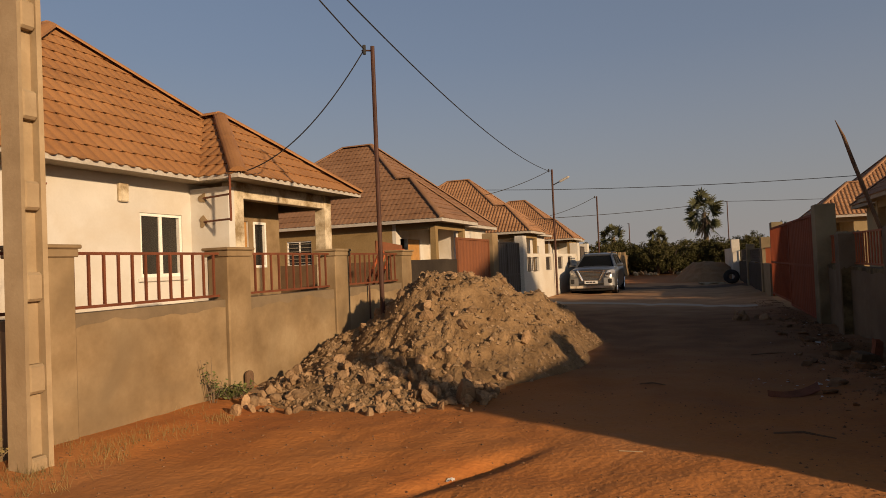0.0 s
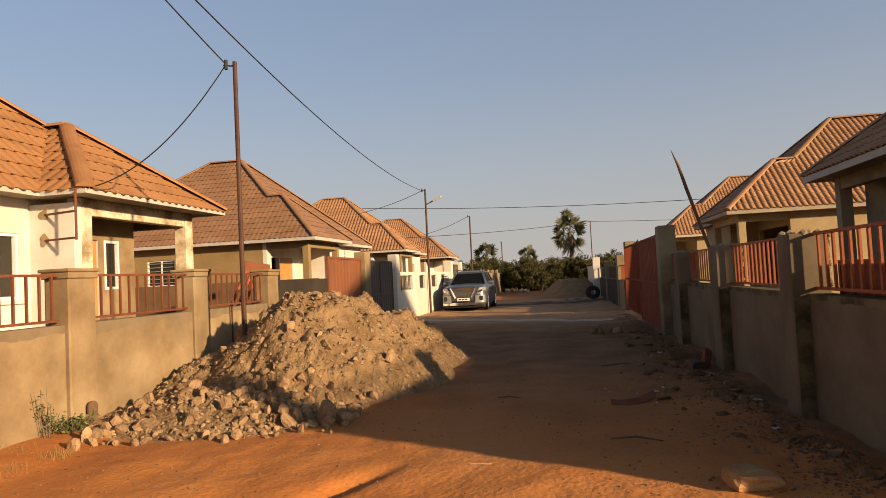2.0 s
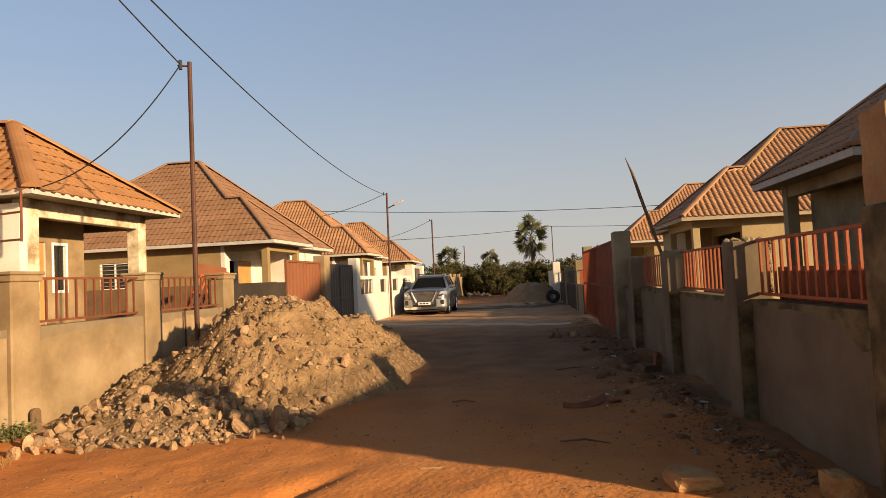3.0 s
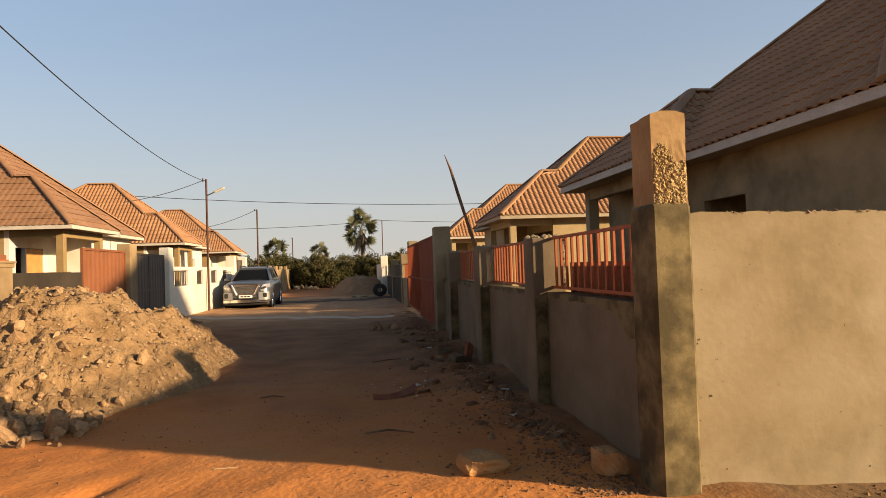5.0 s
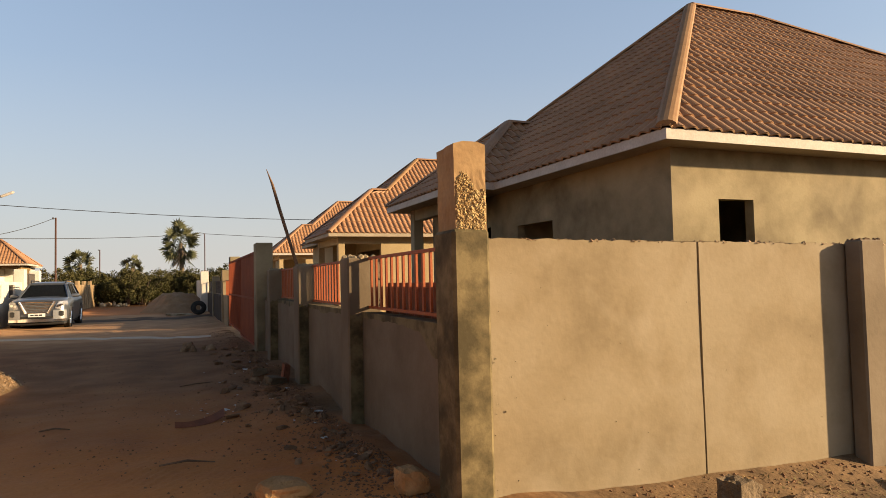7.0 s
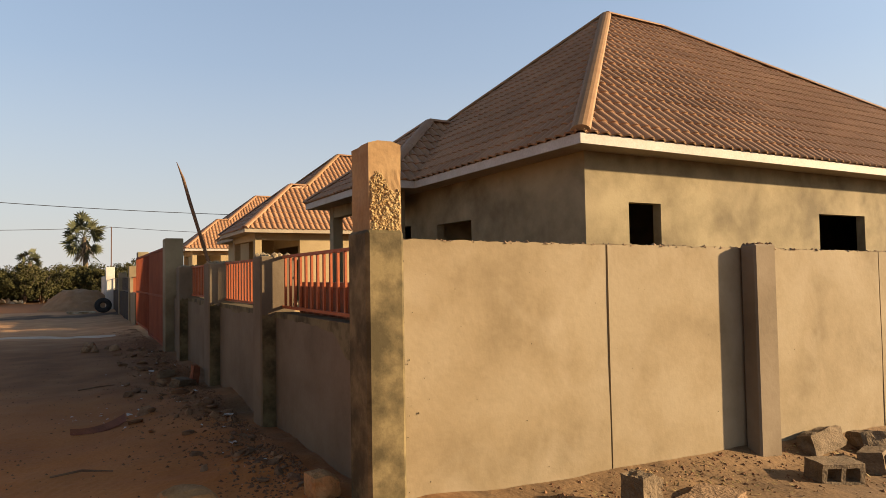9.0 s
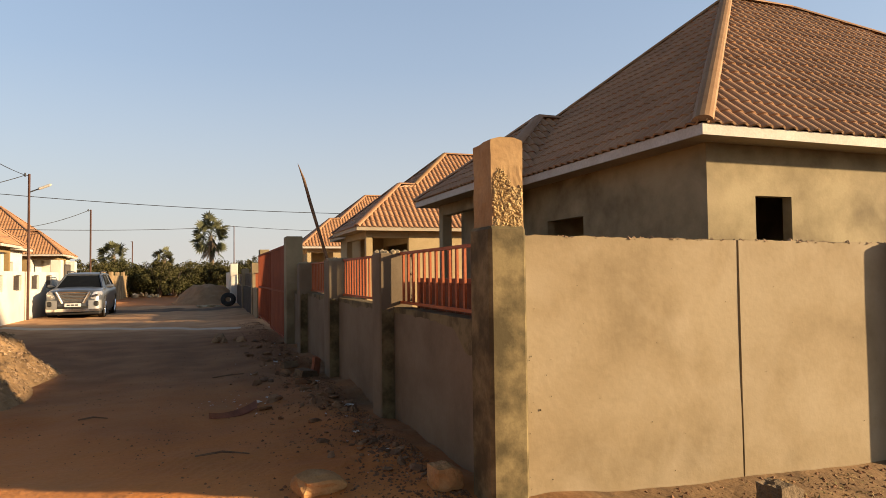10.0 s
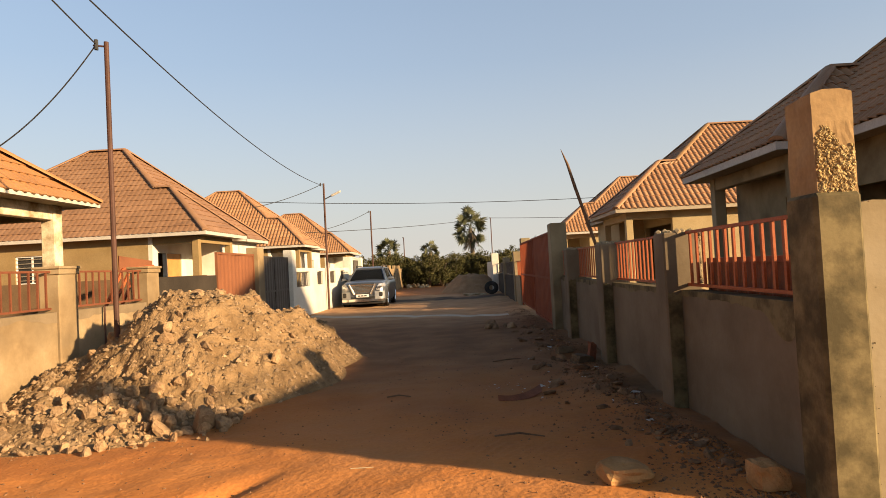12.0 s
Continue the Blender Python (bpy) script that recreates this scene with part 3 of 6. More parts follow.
def coping_low(y):
    """Lower edge of the damp run-off, with one long tongue beside the corner pillar."""
    return 1.01 - 0.07 * max(0, noise.noise(Vector((y * 1.5, 3, 1)))) - 0.02 * noise.noise(Vector((y * 7, 1, 4))) - 0.20 * ease(3.62, 3.27, y) * ease(2.95, 3.25, y) - 0.05 * ease(3.3, 2.9, y)


for y0, y1 in r_walls:
    m = Shape()
    nn = 48
    for f in (RX + 0.141, RX + 0.304):
        m.grid([[(f, y0 + (y1 - y0) * i / nn, z) for i in range(nn + 1) for z in [1.064 if j else coping_low(y0 + (y1 - y0) * i / nn)]] for j in range(2)])
    m.grid([[(f, y0 + (y1 - y0) * i / nn, 1.064) for i in range(nn + 1)] for f in (RX + 0.141, RX + 0.304)])
    solo("wall_coping", m, DAMP, "dark damp mortar coping running down the low wall", "coping", "structure")
for y0, y1 in ((5.2, 5.52), (8.03, 8.40), (10.98, 11.33)):
    tp = pillar("wall_pillar", RX, RX + 0.34, y0, y1, 1.60, FENCE_SHADE_PIER, "unfinished grey cement fence pillar with a rough top", group="wall pillars")
    sh = Shape()
    q = random.Random(int(y0 * 100))
    for k in range(26):
        bm = bmesh.new()
        bmesh.ops.create_icosphere(bm, subdivisions=1, radius=q.uniform(0.015, 0.04))
        sh.take(bm, Matrix.Translation((RX + q.uniform(0.02, 0.32), q.uniform(y0 + 0.02, y1 - 0.02), 1.60)))
    part("mortar_top", sh, PLASTER_R, tp, "rough lumps of mortar")
    # dark sheet over the lower south face, standing in for its shade
    sh = Shape()
    xs = [RX + 0.016 + 0.124 * i / 6 for i in range(7)]
    for f in (y0 - 0.004, y0 - 0.001):
        sh.grid([[(x, f, z) for x in xs] for z in (-0.25, 0.5)] + [[(x, f, 1.04 + 0.05 * noise.noise(Vector((x * 30, y0, 2)))) for x in xs]])
    part("damp_face", sh, DAMP, tp, "dark render below the railing, shade laid on as colour")
    sh = Shape()
    for k in range(34):
        bm = bmesh.new()
        bmesh.ops.create_icosphere(bm, subdivisions=1, radius=q.uniform(0.010, 0.022))
        sh.take(bm, Matrix.Translation((RX + q.uniform(0.325, 0.345), y0 + q.uniform(0.0, 0.03), q.uniform(1.1, 1.6))))
    part("mortar_edge", sh, PLASTER_R, tp, "broken mortar along the edge")
pillar("gate_pillar", RX - 0.02, RX + 0.32, 12.85, 13.3, 2.2, HOUSE_GREY, "tall grey cement gate pillar")

# corner pillar: damp lower shaft, raw upper block with its mortar broken away
cp = thing("corner_pillar", (RX + 0.14, 2.66, 0), "tall concrete corner pillar with a damp shaft and broken top block", "pillar")
sh = Shape()
sh.cbox(RX - 0.022, RX + 0.225, 2.52, 2.83, -0.5, 1.67, 0.02)
part("shaft", sh, DAMP, cp, "dark damp-stained concrete shaft")
bm = bmesh.new()
bmesh.ops.create_cube(bm, size=1)
bmesh.ops.subdivide_edges(bm, edges=bm.edges[:], cuts=9, use_grid_fill=True)
for v in bm.verts:
    p = v.co
    x, y, z = RX + 0.112 + p.x * 0.21, 2.675 + p.y * 0.27, 1.65 + (p.z + 0.5) * 0.56
    edge = max(abs(p.x), abs(p.y))
    z -= max(0.0, p.z - 0.3) * 0.18 * (max(0, abs(p.x) - 0.2) * 1.6 + 0.4 * max(0, p.y))
    x += 0.012 * noise.noise(Vector((x * 9, y * 9, z * 9)))
    if p.y < -0.49 and 1.68 < z < 2.02:
        y += 0.004 + 0.006 * noise.noise(Vector((x * 30, 1, z * 30)))
    v.co = Vector((x, y, z))
sh = Shape()
sh.take(bm)
part("upper_block", sh, ROUGH_C, cp, "raw orange-brown concrete block")
r = random.Random(9)
sh = Shape()
for k in range(900):
    x, z = RX + 0.02 + 0.185 * r.random(), 1.67 + 0.36 * r.random()
    if z > 1.96 + 0.06 * math.sin(x * 30) or r.random() < 0.1:
        continue
    q = 0.006 + 0.008 * r.random()
    bm = bmesh.new()
    bmesh.ops.create_icosphere(bm, subdivisions=1, radius=q)
    for v in bm.verts:
        v.co *= r.uniform(0.6, 1.2)
    sh.take(bm, Matrix.Translation((x, 2.541 + 0.006 * r.random(), z)))
part("crumbled_face", sh, CRUMBLE, cp, "crumbling mortar lumps")

# plastered wall facing the junction, in bays with open joints and piers
SY = 2.634
for x0, x1 in ((3.352, 5.085), (5.10, 8.80), (8.815, 12.5), (12.515, 17)):
    m = Shape()
    nx, nz = int((x1 - x0) / 0.06), 36

    def top(x):
        return 1.622 - 0.012 * (x - 3.4) + 0.010 * noise.noise(Vector((x * 9, 0, 0))) + 0.012 * noise.noise(Vector((x * 34, 4, 0)))
    for yy, sg in ((SY, 1), (SY + 0.16, -1)):
        m.grid([[(x, yy + sg * 0.006 * noise.noise(Vector((x * 1.3, z * 1.3, 2))), z) for x in [x0 + (x1 - x0) * i / nx for i in range(nx + 1)] for z in [-0.7 + (top(x) + 0.7) * j / nz]] for j in range(nz + 1)])
    xs = [x0 + (x1 - x0) * i / nx for i in range(nx + 1)]
    m.grid([[(x, yy, top(x)) for x in xs] for yy in (SY - 0.002, SY + 0.162)])
    for x in (x0, x1):
        m.face([(x, SY, -0.7), (x, SY + 0.16, -0.7), (x, SY + 0.16, top(x)), (x, SY, top(x))])
    solo("wall_south", m, PLASTER_R, "sunlit tan cement-plastered boundary wall bay", "wall", "structure", smooth=False)
def on_wall_top(r):
    x = r.uniform(3.36, 13)
    if noise.noise(Vector((x * 3, 0, 5))) < r.uniform(-0.7, 0.3):
        return x, 0, None
    return x, SY + 0.004 + abs(r.gauss(0, 0.02)), top(x) - 0.004


crumbs("wall_top_mortar", 900, on_wall_top, 0.014, PEBBLE, label="crumbs of old mortar along the wall's top edge", category="mortar", seed=12)
for x in (5.0925, 8.8075, 12.5075):
    m = Shape()
    m.box(x - 0.012, x + 0.012, SY + 0.03, SY + 0.13, -0.7, 1.55)
    solo("wall_joint", m, CRACK, "dark open joint between two wall bays", "joint", "structure")
for x in (6.61, 10.5):
    tp = pillar("wall_pier", x, x + 0.28, SY - 0.158, SY - 0.012, 1.61, FENCE_SHADE_PIER, "plastered pier standing proud of the boundary wall", zb=-0.9, group="boundary wall piers")
    sh = Shape()
    q = random.Random(int(x * 10))
    for k in range(22):
        bm = bmesh.new()
        bmesh.ops.create_icosphere(bm, subdivisions=1, radius=q.uniform(0.008, 0.02))
        sh.take(bm, Matrix.Translation((x + q.uniform(0.02, 0.26), SY - q.uniform(0.02, 0.14), 1.61)))
    part("mortar_top", sh, CLOD, tp, "rough crumbs of mortar")

# gate and neighbours further along this side
def sheet_gate(x, y0, y1, z0, z1, mat, label, leaves=2, name="metal_gate"):
    t = thing(name, (x, (y0 + y1) / 2, z0), label, "gate")
    w = (y1 - y0) / leaves
    for k in range(leaves):
        a, b = y0 + k * w + 0.01, y0 + (k + 1) * w - 0.01
        sh = Shape()
        nr = max(4, round((b - a) / 0.12))
        rows = [[(x + (0.012 if (i // 2) % 2 else 0.0), a + (b - a) * i / (2 * nr), z) for i in range(2 * nr + 1)] for z in (z0, z1)]
        sh.grid(rows)
        sh.grid([[(px - 0.015, py, pz) for px, py, pz in r] for r in rows])
        leaf = part("leaf", sh, mat, t)
        for nm, q in (("stile", (a, a + 0.05, z0, z1)), ("stile", (b - 0.05, b, z0, z1)), ("rail", (a + 0.05, b - 0.05, z1 - 0.05, z1)), ("rail", (a + 0.05, b - 0.05, z0, z0 + 0.05)), ("rail", (a + 0.05, b - 0.05, (z0 + z1) / 2 - 0.025, (z0 + z1) / 2 + 0.025))):
            sh = Shape()
            sh.box(x - 0.03, x + 0.03, *q)
            part(nm, sh, mat, leaf)
    return t


sheet_gate(RX + 0.08, 13.3, 17.3, -0.02, 2.06, GATE_RED, "tall red-primed sheet steel gate, closed", 1)
# bars added to the far leaf so sunlight passes onto the street
t = thing("barred_gate", (RX + 0.08, 19.35, -0.02), "tall red-primed steel gate leaf, closed, bars added to pass sunlight", "gate")
for nm, q in (("stile", (17.33, 17.38, -0.02, 2.06)), ("stile", (21.35, 21.4, -0.02, 2.06)), ("rail", (17.38, 21.35, 2.01, 2.06)), ("rail", (17.38, 21.35, 0.05, 0.1)), ("rail", (17.38, 21.35, 1.0, 1.05))):
    sh = Shape()
    sh.box(RX + 0.055, RX + 0.105, *q)
    part(nm, sh, GATE_RED, t)
sh = Shape()
sh.box(-0.02, 0.02, -0.018, 0.018, 0.1, 2.01)
me = sh.mesh("bar", GATE_RED)
for k in range(24):
    piece("bar", me, t, (RX + 0.08, 17.46 + 3.81 * k / 23, 0))
pillar("gate_pillar", RX + 0.1, RX + 0.42, 21.45, 21.9, 2.25, HOUSE_GREY, "tall grey cement gate pillar")
solo("side_wall", wall_shape("x", RX + 0.05, RX + 0.22, 21.9, 23.9, -0.4, 0.95), PLASTER_R, "plain cement boundary wall further down the street", "wall", "structure")
pillar("gate_pillar", RX, RX + 0.32, 23.9, 24.3, 1.85, PLASTER_R, "grey cement pillar of the next compound")
solo("side_wall", wall_shape("x", RX + 0.05, RX + 0.22, 24.3, 30.4, -0.4, 0.9), SHADED_BLOCK, "dark unplastered block wall", "wall", "structure")
pillar("gate_pillar", RX, RX + 0.32, 30.4, 30.9, 1.7, PLASTER_R, "grey cement pillar of the next compound")
solo("side_wall", wall_shape("x", RX + 0.05, RX + 0.22, 30.9, 36.6, -0.4, 0.9), SHADED_BLOCK, "dark unplastered block wall", "wall", "structure")
pillar("white_pillar", RX - 0.3, RX + 0.1, 36.6, 37.2, 2.05, WHITE_WALL, "white-painted gate pillar at the far compound")
solo("side_wall", wall_shape("x", RX - 0.25, RX - 0.05, 37.2, 46, -0.4, 1.6), WHITE_WALL, "white-painted boundary wall of the far compound", "wall", "structure")
for y0, y1, mt in ((21.9, 23.9, ORANGE), (24.3, 30.4, GATE_DARK), (30.9, 36.6, GATE_DARK)):
    railing(RX + 0.14, y0, y1, 0.92, 1.5, round((y1 - y0) / 0.16), mt, "slatted steel railing further down the street", 0.02, 0.006, group="far slat railings")
lean = Shape()
lean.tube([(3.90, 9.7, 0.0), (3.40, 9.7, 1.66), (3.13, 9.7, 2.58), (3.03, 9.7, 2.95), (2.935, 9.7, 3.2)], [0.024, 0.026, 0.027, 0.022, 0.004], 8)
solo("leaning_pole", lean, TIMBER, "dark weathered timber pole leaning on the railing from the yard", "pole", origin=(3.90, 9.7, 0))

t = thing("sheet_panel", (3.47, 4.0, 0), "rust-primed sheet steel panel leaning behind the railing", "metal panel")
sh = Shape()
for d in (0, 0.02):
    sh.grid([[(3.47 + d + (0.010 if (i // 2) % 2 else 0.0), 2.96 + 2.04 * i / 40, z) for i in range(41)] for z in (0.0, 1.33)])
part("sheet", sh, RUST, t)
for q in ((2.93, 2.97, 0, 1.345), (4.99, 5.03, 0, 1.345), (2.97, 4.99, 1.30, 1.345), (2.97, 4.99, 0.0, 0.05)):
    sh = Shape()
    sh.box(3.455, 3.505, *q)
    part("frame_bar", sh, RUST, t)

# the far side: dark wall, red panel, dark gate and the white compound
FX = -4.3
solo("side_wall", wall_shape("x", FX - 0.2, FX, 10.3, 13.6, -0.3, 1.48), SHADED_BLOCK, "dark unplastered block wall beside the heap, shade put into its colour", "wall", "structure")
solo("side_wall", wall_shape("y", 13.45, 13.6, -16.5, FX - 0.21, -0.3, 1.5), BLOCK_BROWN, "brown unplastered block wall between two compounds", "wall", "structure")
sheet_gate(FX, 13.6, 16.2, -0.05, 2.0, GATE_BROWN, "brown-red primed sheet steel gate leaf, closed", 1)
pillar("gate_pillar", FX - 0.2, FX + 0.12, 16.25, 16.75, 2.18, PLASTER_L, "brown cement gate pillar")
sheet_gate(FX - 0.05, 16.8, 19.7, -0.05, 1.97, GATE_DARK, "dark grey sheet steel double gate, closed", 2)
pillar("white_pillar", FX - 0.2, FX + 0.1, 19.75, 20.2, 2.2, WHITE_WALL, "white-painted gate pillar")
white_holes = [(20.35, 22.4, 0.98, 1.5), (23.6, 24.6, 0.98, 1.5), (25.95, 27.1, 0.98, 1.5), (28.25, 29.3, 0.98, 1.5)]
solo("white_wall", wall_shape("x", FX - 0.16, FX, 20.2, 30.5, -0.4, 1.62, white_holes), WHITE_WALL, "white-painted street wall with grilled openings", "wall", "structure")
for a, b, c, d in white_holes:
    railing(FX - 0.08, a, b, c, d, 10, GATE_DARK, "dark steel grille in an opening of the white wall", 0.012, 0.012, group="white wall grilles")
pillar("white_pillar", FX - 0.3, FX + 0.1, 30.5, 31.0, 2.15, WHITE_WALL, "white-painted gate pillar beside the parked car")
sheet_gate(FX - 0.1, 31.0, 33.6, -0.1, 2.0, GATE_DARK, "dark grey sheet steel gate, closed", 2)
pillar("white_pillar", FX - 0.3, FX + 0.1, 33.6, 34.1, 2.15, WHITE_WALL, "white-painted gate pillar beside the parked car")
solo("white_wall", wall_shape("x", FX - 0.16, FX, 34.1, 43, -0.4, 1.6), WHITE_WALL, "white-painted street wall", "wall", "structure")
t = thing("block_fence", (FX, 46.5, -0.2), "tan concrete panel fence at the street's end", "fence")
for k in range(12):
    sh = Shape()
    sh.cbox(FX - 0.1, FX + 0.1, 43.2 + k * 1.1, 44.1 + k * 1.1, -0.4, 1.5 + 0.25 * (k % 3 == 0), 0.02)
    part("panel", sh, PLASTER_L, t)
    sh = Shape()
    sh.box(FX - 0.06, FX + 0.06, 44.1 + k * 1.1, 44.3 + k * 1.1, -0.4, 1.35)
    part("post", sh, POST_C, t)


# ---- houses ----
COURSE, WAVE = 0.35, 0.2


def roof_face(house, name, p0, u, run, rise, prof, mat, sheets, fine):
    """A roof face of pressed metal tile courses. p0: the eave's start; u: along the eave; run: level direction up the slope; prof: rows of
    (level distance from the eave, from, to along the eave). Each course is laid in sheets, or joined where the house stands far off."""
    p0, u, run = Vector(p0), Vector(u), Vector(run)
    total = prof[-1][0]
    slope = math.atan2(rise, total)
    up = run * math.cos(slope) + Vector((0, 0, math.sin(slope)))
    nrm = u.cross(up)
    if nrm.z < 0:
        nrm = -nrm
    length = math.hypot(rise, total)

    def limits(v):
        d = v * math.cos(slope)
        for (a, a0, a1), (b, b0, b1) in zip(prof, prof[1:]):
            if d <= b + 1e-6:
                k = (d - a) / (b - a)
                return a0 + (b0 - a0) * k, a1 + (b1 - a1) * k
        return prof[-1][1:]

    lo = min(p[1] for p in prof)
    hi = max(p[2] for p in prof)
    rows = math.ceil(length / COURSE)
    made = []
    swell = {TILE_L: 0.019, TILE_D: 0.009, TILE_R: 0.052, TILE_P: 0.042}[mat]
    lip = {TILE_L: 0.030, TILE_D: 0.012, TILE_R: 0.012, TILE_P: 0.0}[mat]
    step = WAVE / (8 if fine else 4)
    under = {TILE_L: 0.0, TILE_D: -0.004, TILE_R: -0.010, TILE_P: -0.014}[mat]

    def at(q, v, lift):
        l0, l1 = limits(v)
        q = min(max(q, l0), l1)
        # broad rounded rolls with narrow channels
        w = 0.5 + 0.5 * math.cos(2 * math.pi * q / WAVE)
        return p0 + u * q + up * v + nrm * (lift + swell * w ** 0.62)

    if not sheets:
        cols = max(1, math.ceil((hi - lo) / (WAVE / 2)))
        sh = Shape()
        sh.grid([[at(lo + (hi - lo) * i / cols, min(k * COURSE, length), 0.01) for i in range(cols + 1)] for k in range(rows + 1)])
        part(name, sh, mat, house, "pressed metal tile courses")
        return
    for k in range(rows):
        v0, v1 = k * COURSE, min((k + 1) * COURSE, length)
        a0, a1 = limits(v0)
        b0, b1 = limits(v1)
        width = sheets * WAVE * 6
        start = lo - (k % 2) * WAVE * 3
        while start < hi:
            c0, c1 = max(start, lo), min(start + width, hi)
            start += width
            if c1 <= min(a0, b0) + 0.01 or c0 >= max(a1, b1) - 0.01 or c1 - c0 < 0.01:
                continue
            cols = max(1, math.ceil((c1 - c0) / step))
            us = [c0 + (c1 - c0) * i / cols for i in range(cols + 1)]
            sh = Shape()
            tilt = 0.004 * random.random()
            drop = [at(q, v0 + under - lip * math.cos(2 * math.pi * q / WAVE), -0.004) for q in us]
            low = [at(q, v0 - 0.014 - lip * math.cos(2 * math.pi * q / WAVE), (0.019 if lip > 0.02 else 0.023) + tilt) for q in us]
            high = [at(q, v1, 0.002) for q in us]
            sh.grid([drop, low, high])
            part("tile_sheet", sh, mat, made_face(house, name, made))


def made_face(house, name, made):
    if not made:
        o = new(name)
        o.parent = house
        BASE[o.name] = BASE[house.name]
        o.empty_display_size = 0.2
        made.append(o)
    return made[0]


def ridge_cap(house, a, b, mat=None):
    a, b = Vector(a), Vector(b)
    sh = Shape()
    d = (b - a).normalized()
    side = d.cross(Vector((0, 0, 1))).normalized()
    up = side.cross(d)
    k = max(1, round((b - a).length / 1.9))
    rows = []
    for i in range(k):
        for q, r in ((0.0, 0.112), (0.985, 0.108)):
            p = a + (b - a) * ((i + q) / k)
            rows.append([p + side * (r * math.cos(t)) * 1.15 + up * (r * 0.75 * math.sin(t) - 0.005) for t in [math.pi * (0.02 + 0.96 * j / 7) for j in range(8)]])
    sh.grid(rows)
    sh.face(rows[0])
    sh.face(rows[-1])
    part("ridge_cap", sh, mat or CAP_M, house, "overlapping ridge capping")


def house(label, o, xe, y0, y1, D, p, py0, py1, ze, zr, q1, q2, zg, tile, walls, openings, sheets, fine, street_wall=None, beam=None, board_mat=None, pale_hip=False, yn=None, rec=0.0, deep=0.125):
    """A bungalow with a hipped roof and a hipped porch towards the street. o: +1 where the street lies towards +x. q: metres back from the
    street eave. q1, q2: the ridge's ends; zr, zg: heights of the ridge and of the porch's ridge."""
    X = lambda q: xe - o * q
    yr, yp = (y0 + y1) / 2, (py0 + py1) / 2
    t = thing("house", (X(D / 2), yr, 0), label, "house")
    rise, prise = zr - ze, zg - ze
    flush_s, flush_n = abs(py0 - y0) < 0.01, abs(py1 - y1) < 0.01
    half = yr - y0
    back = Vector((-o, 0, 0))
    # street face and back face
    roof_face(t, "street_roof_face", (xe, y0, ze), (0, 1, 0), back, rise, [(0, 0, y1 - y0), (q1, half, half)], tile, sheets, fine)
    roof_face(t, "back_roof_face", (X(D), y0, ze), (0, 1, 0), -back, rise, [(0, 0, y1 - y0), (D - q2, half, half)], tile, 0, False)
    # side faces; a porch flush with one side shares its face
    ph = (py1 - py0) / 2
    qa = -p + ph * 0.98
    qh = q1 * ph / half
    for south, flush in ((True, flush_s), (False, flush_n)):
        yy = y0 if south else y1
        inward = Vector((0, 1 if south else -1, 0))
        if flush:
            prof = [(0, -p, D), (ph * 0.999, qa, D - (D - q2) * ph / half), (ph, qh, D - (D - q2) * ph / half), (half, q1, q2)]
        else:
            prof = [(0, 0, D), (half, q1, q2)]
        roof_face(t, "side_roof_face", (xe, yy, ze), back, inward, rise, prof, tile, sheets if south else 0, fine and south)
        if not flush:
            py = py0 if south else py1
            roof_face(t, "porch_side_face", (xe, py, ze), back, inward, prise, [(0, -p, 0.5), (ph, qa, q1 * prise / rise + 0.15)], tile, sheets if south else 0, fine and south)
    roof_face(t, "porch_roof_face", (X(-p), py0, ze), (0, 1, 0), back, prise, [(0, 0, py1 - py0), (qa + p, ph, ph)], tile, sheets, fine)
    if flush_s or flush_n:
        zg2 = ze + rise * ph / half
    else:
        zg2 = zg
    # caps
    lift = 0.03
    P = lambda q, y, z: (X(q), y, z + lift)
    for a, b in (((D, y0, ze), (q2, yr, zr)), ((D, y1, ze), (q2, yr, zr)), ((q1, yr, zr), (q2, yr, zr)), ((-p, py0, ze), (qa, yp, zg2)), ((-p, py1, ze), (qa, yp, zg2)), ((qa, yp, zg2), (q1 * (zg2 - ze) / rise, yp, zg2))):
        ridge_cap(t, P(*a), P(*b), tile)
    for yy, flush in ((y0, flush_s), (y1, flush_n)):
        a = (q1 * ph / half, yy + (yr - yy) * ph / half, zg2) if flush else (0, yy, ze)
        ridge_cap(t, P(*a), P(q1, yr, zr), CAP_M if pale_hip or board_mat else tile)
    # fascia boards
    def board(qa_, qb, ya, yb):
        sh = Shape()
        x0, x1 = sorted((X(qa_), X(qb)))
        sh.box(x0, x1, ya, yb, ze - deep, ze + 0.012)
        part("fascia", sh, board_mat or FASCIA, t, "painted fascia board")
    w = 0.03
    board(-p, -p + w, py0 + w, py1 - w)
    board(-p, D, y0, y0 + w) if flush_s else board(0, D, y0, y0 + w)
    board(-p, D, y1 - w, y1) if flush_n else board(0, D, y1 - w, y1)
    if not flush_s:
        board(-p, 0, py0, py0 + w)
        board(0, w, y0 + w, py0)
    if not flush_n:
        board(-p, 0, py1 - w, py1)
        board(0, w, py1, y1 - w)
    board(D - w, D, y0 + w, y1 - w)
    sh = Shape()
    x0, x1 = sorted((X(w), X(D - w)))
    sh.box(x0, x1, y0 + w, y1 - w, ze - deep + 0.015, ze - deep + 0.05)
    x0, x1 = sorted((X(-p + w), X(w)))
    sh.box(x0, x1, py0 + w, py1 - w, ze - deep + 0.015, ze - deep + 0.05)
    part("soffit", sh, SOFFIT, t)
    # walls
    ov, th, zt = 0.45, 0.15, ze - deep + 0.015
    def wallp(axis, f0, f1, u0, u1, holes, mat, nm):
        f0, f1 = sorted((f0, f1))
        u0, u1 = sorted((u0, u1))
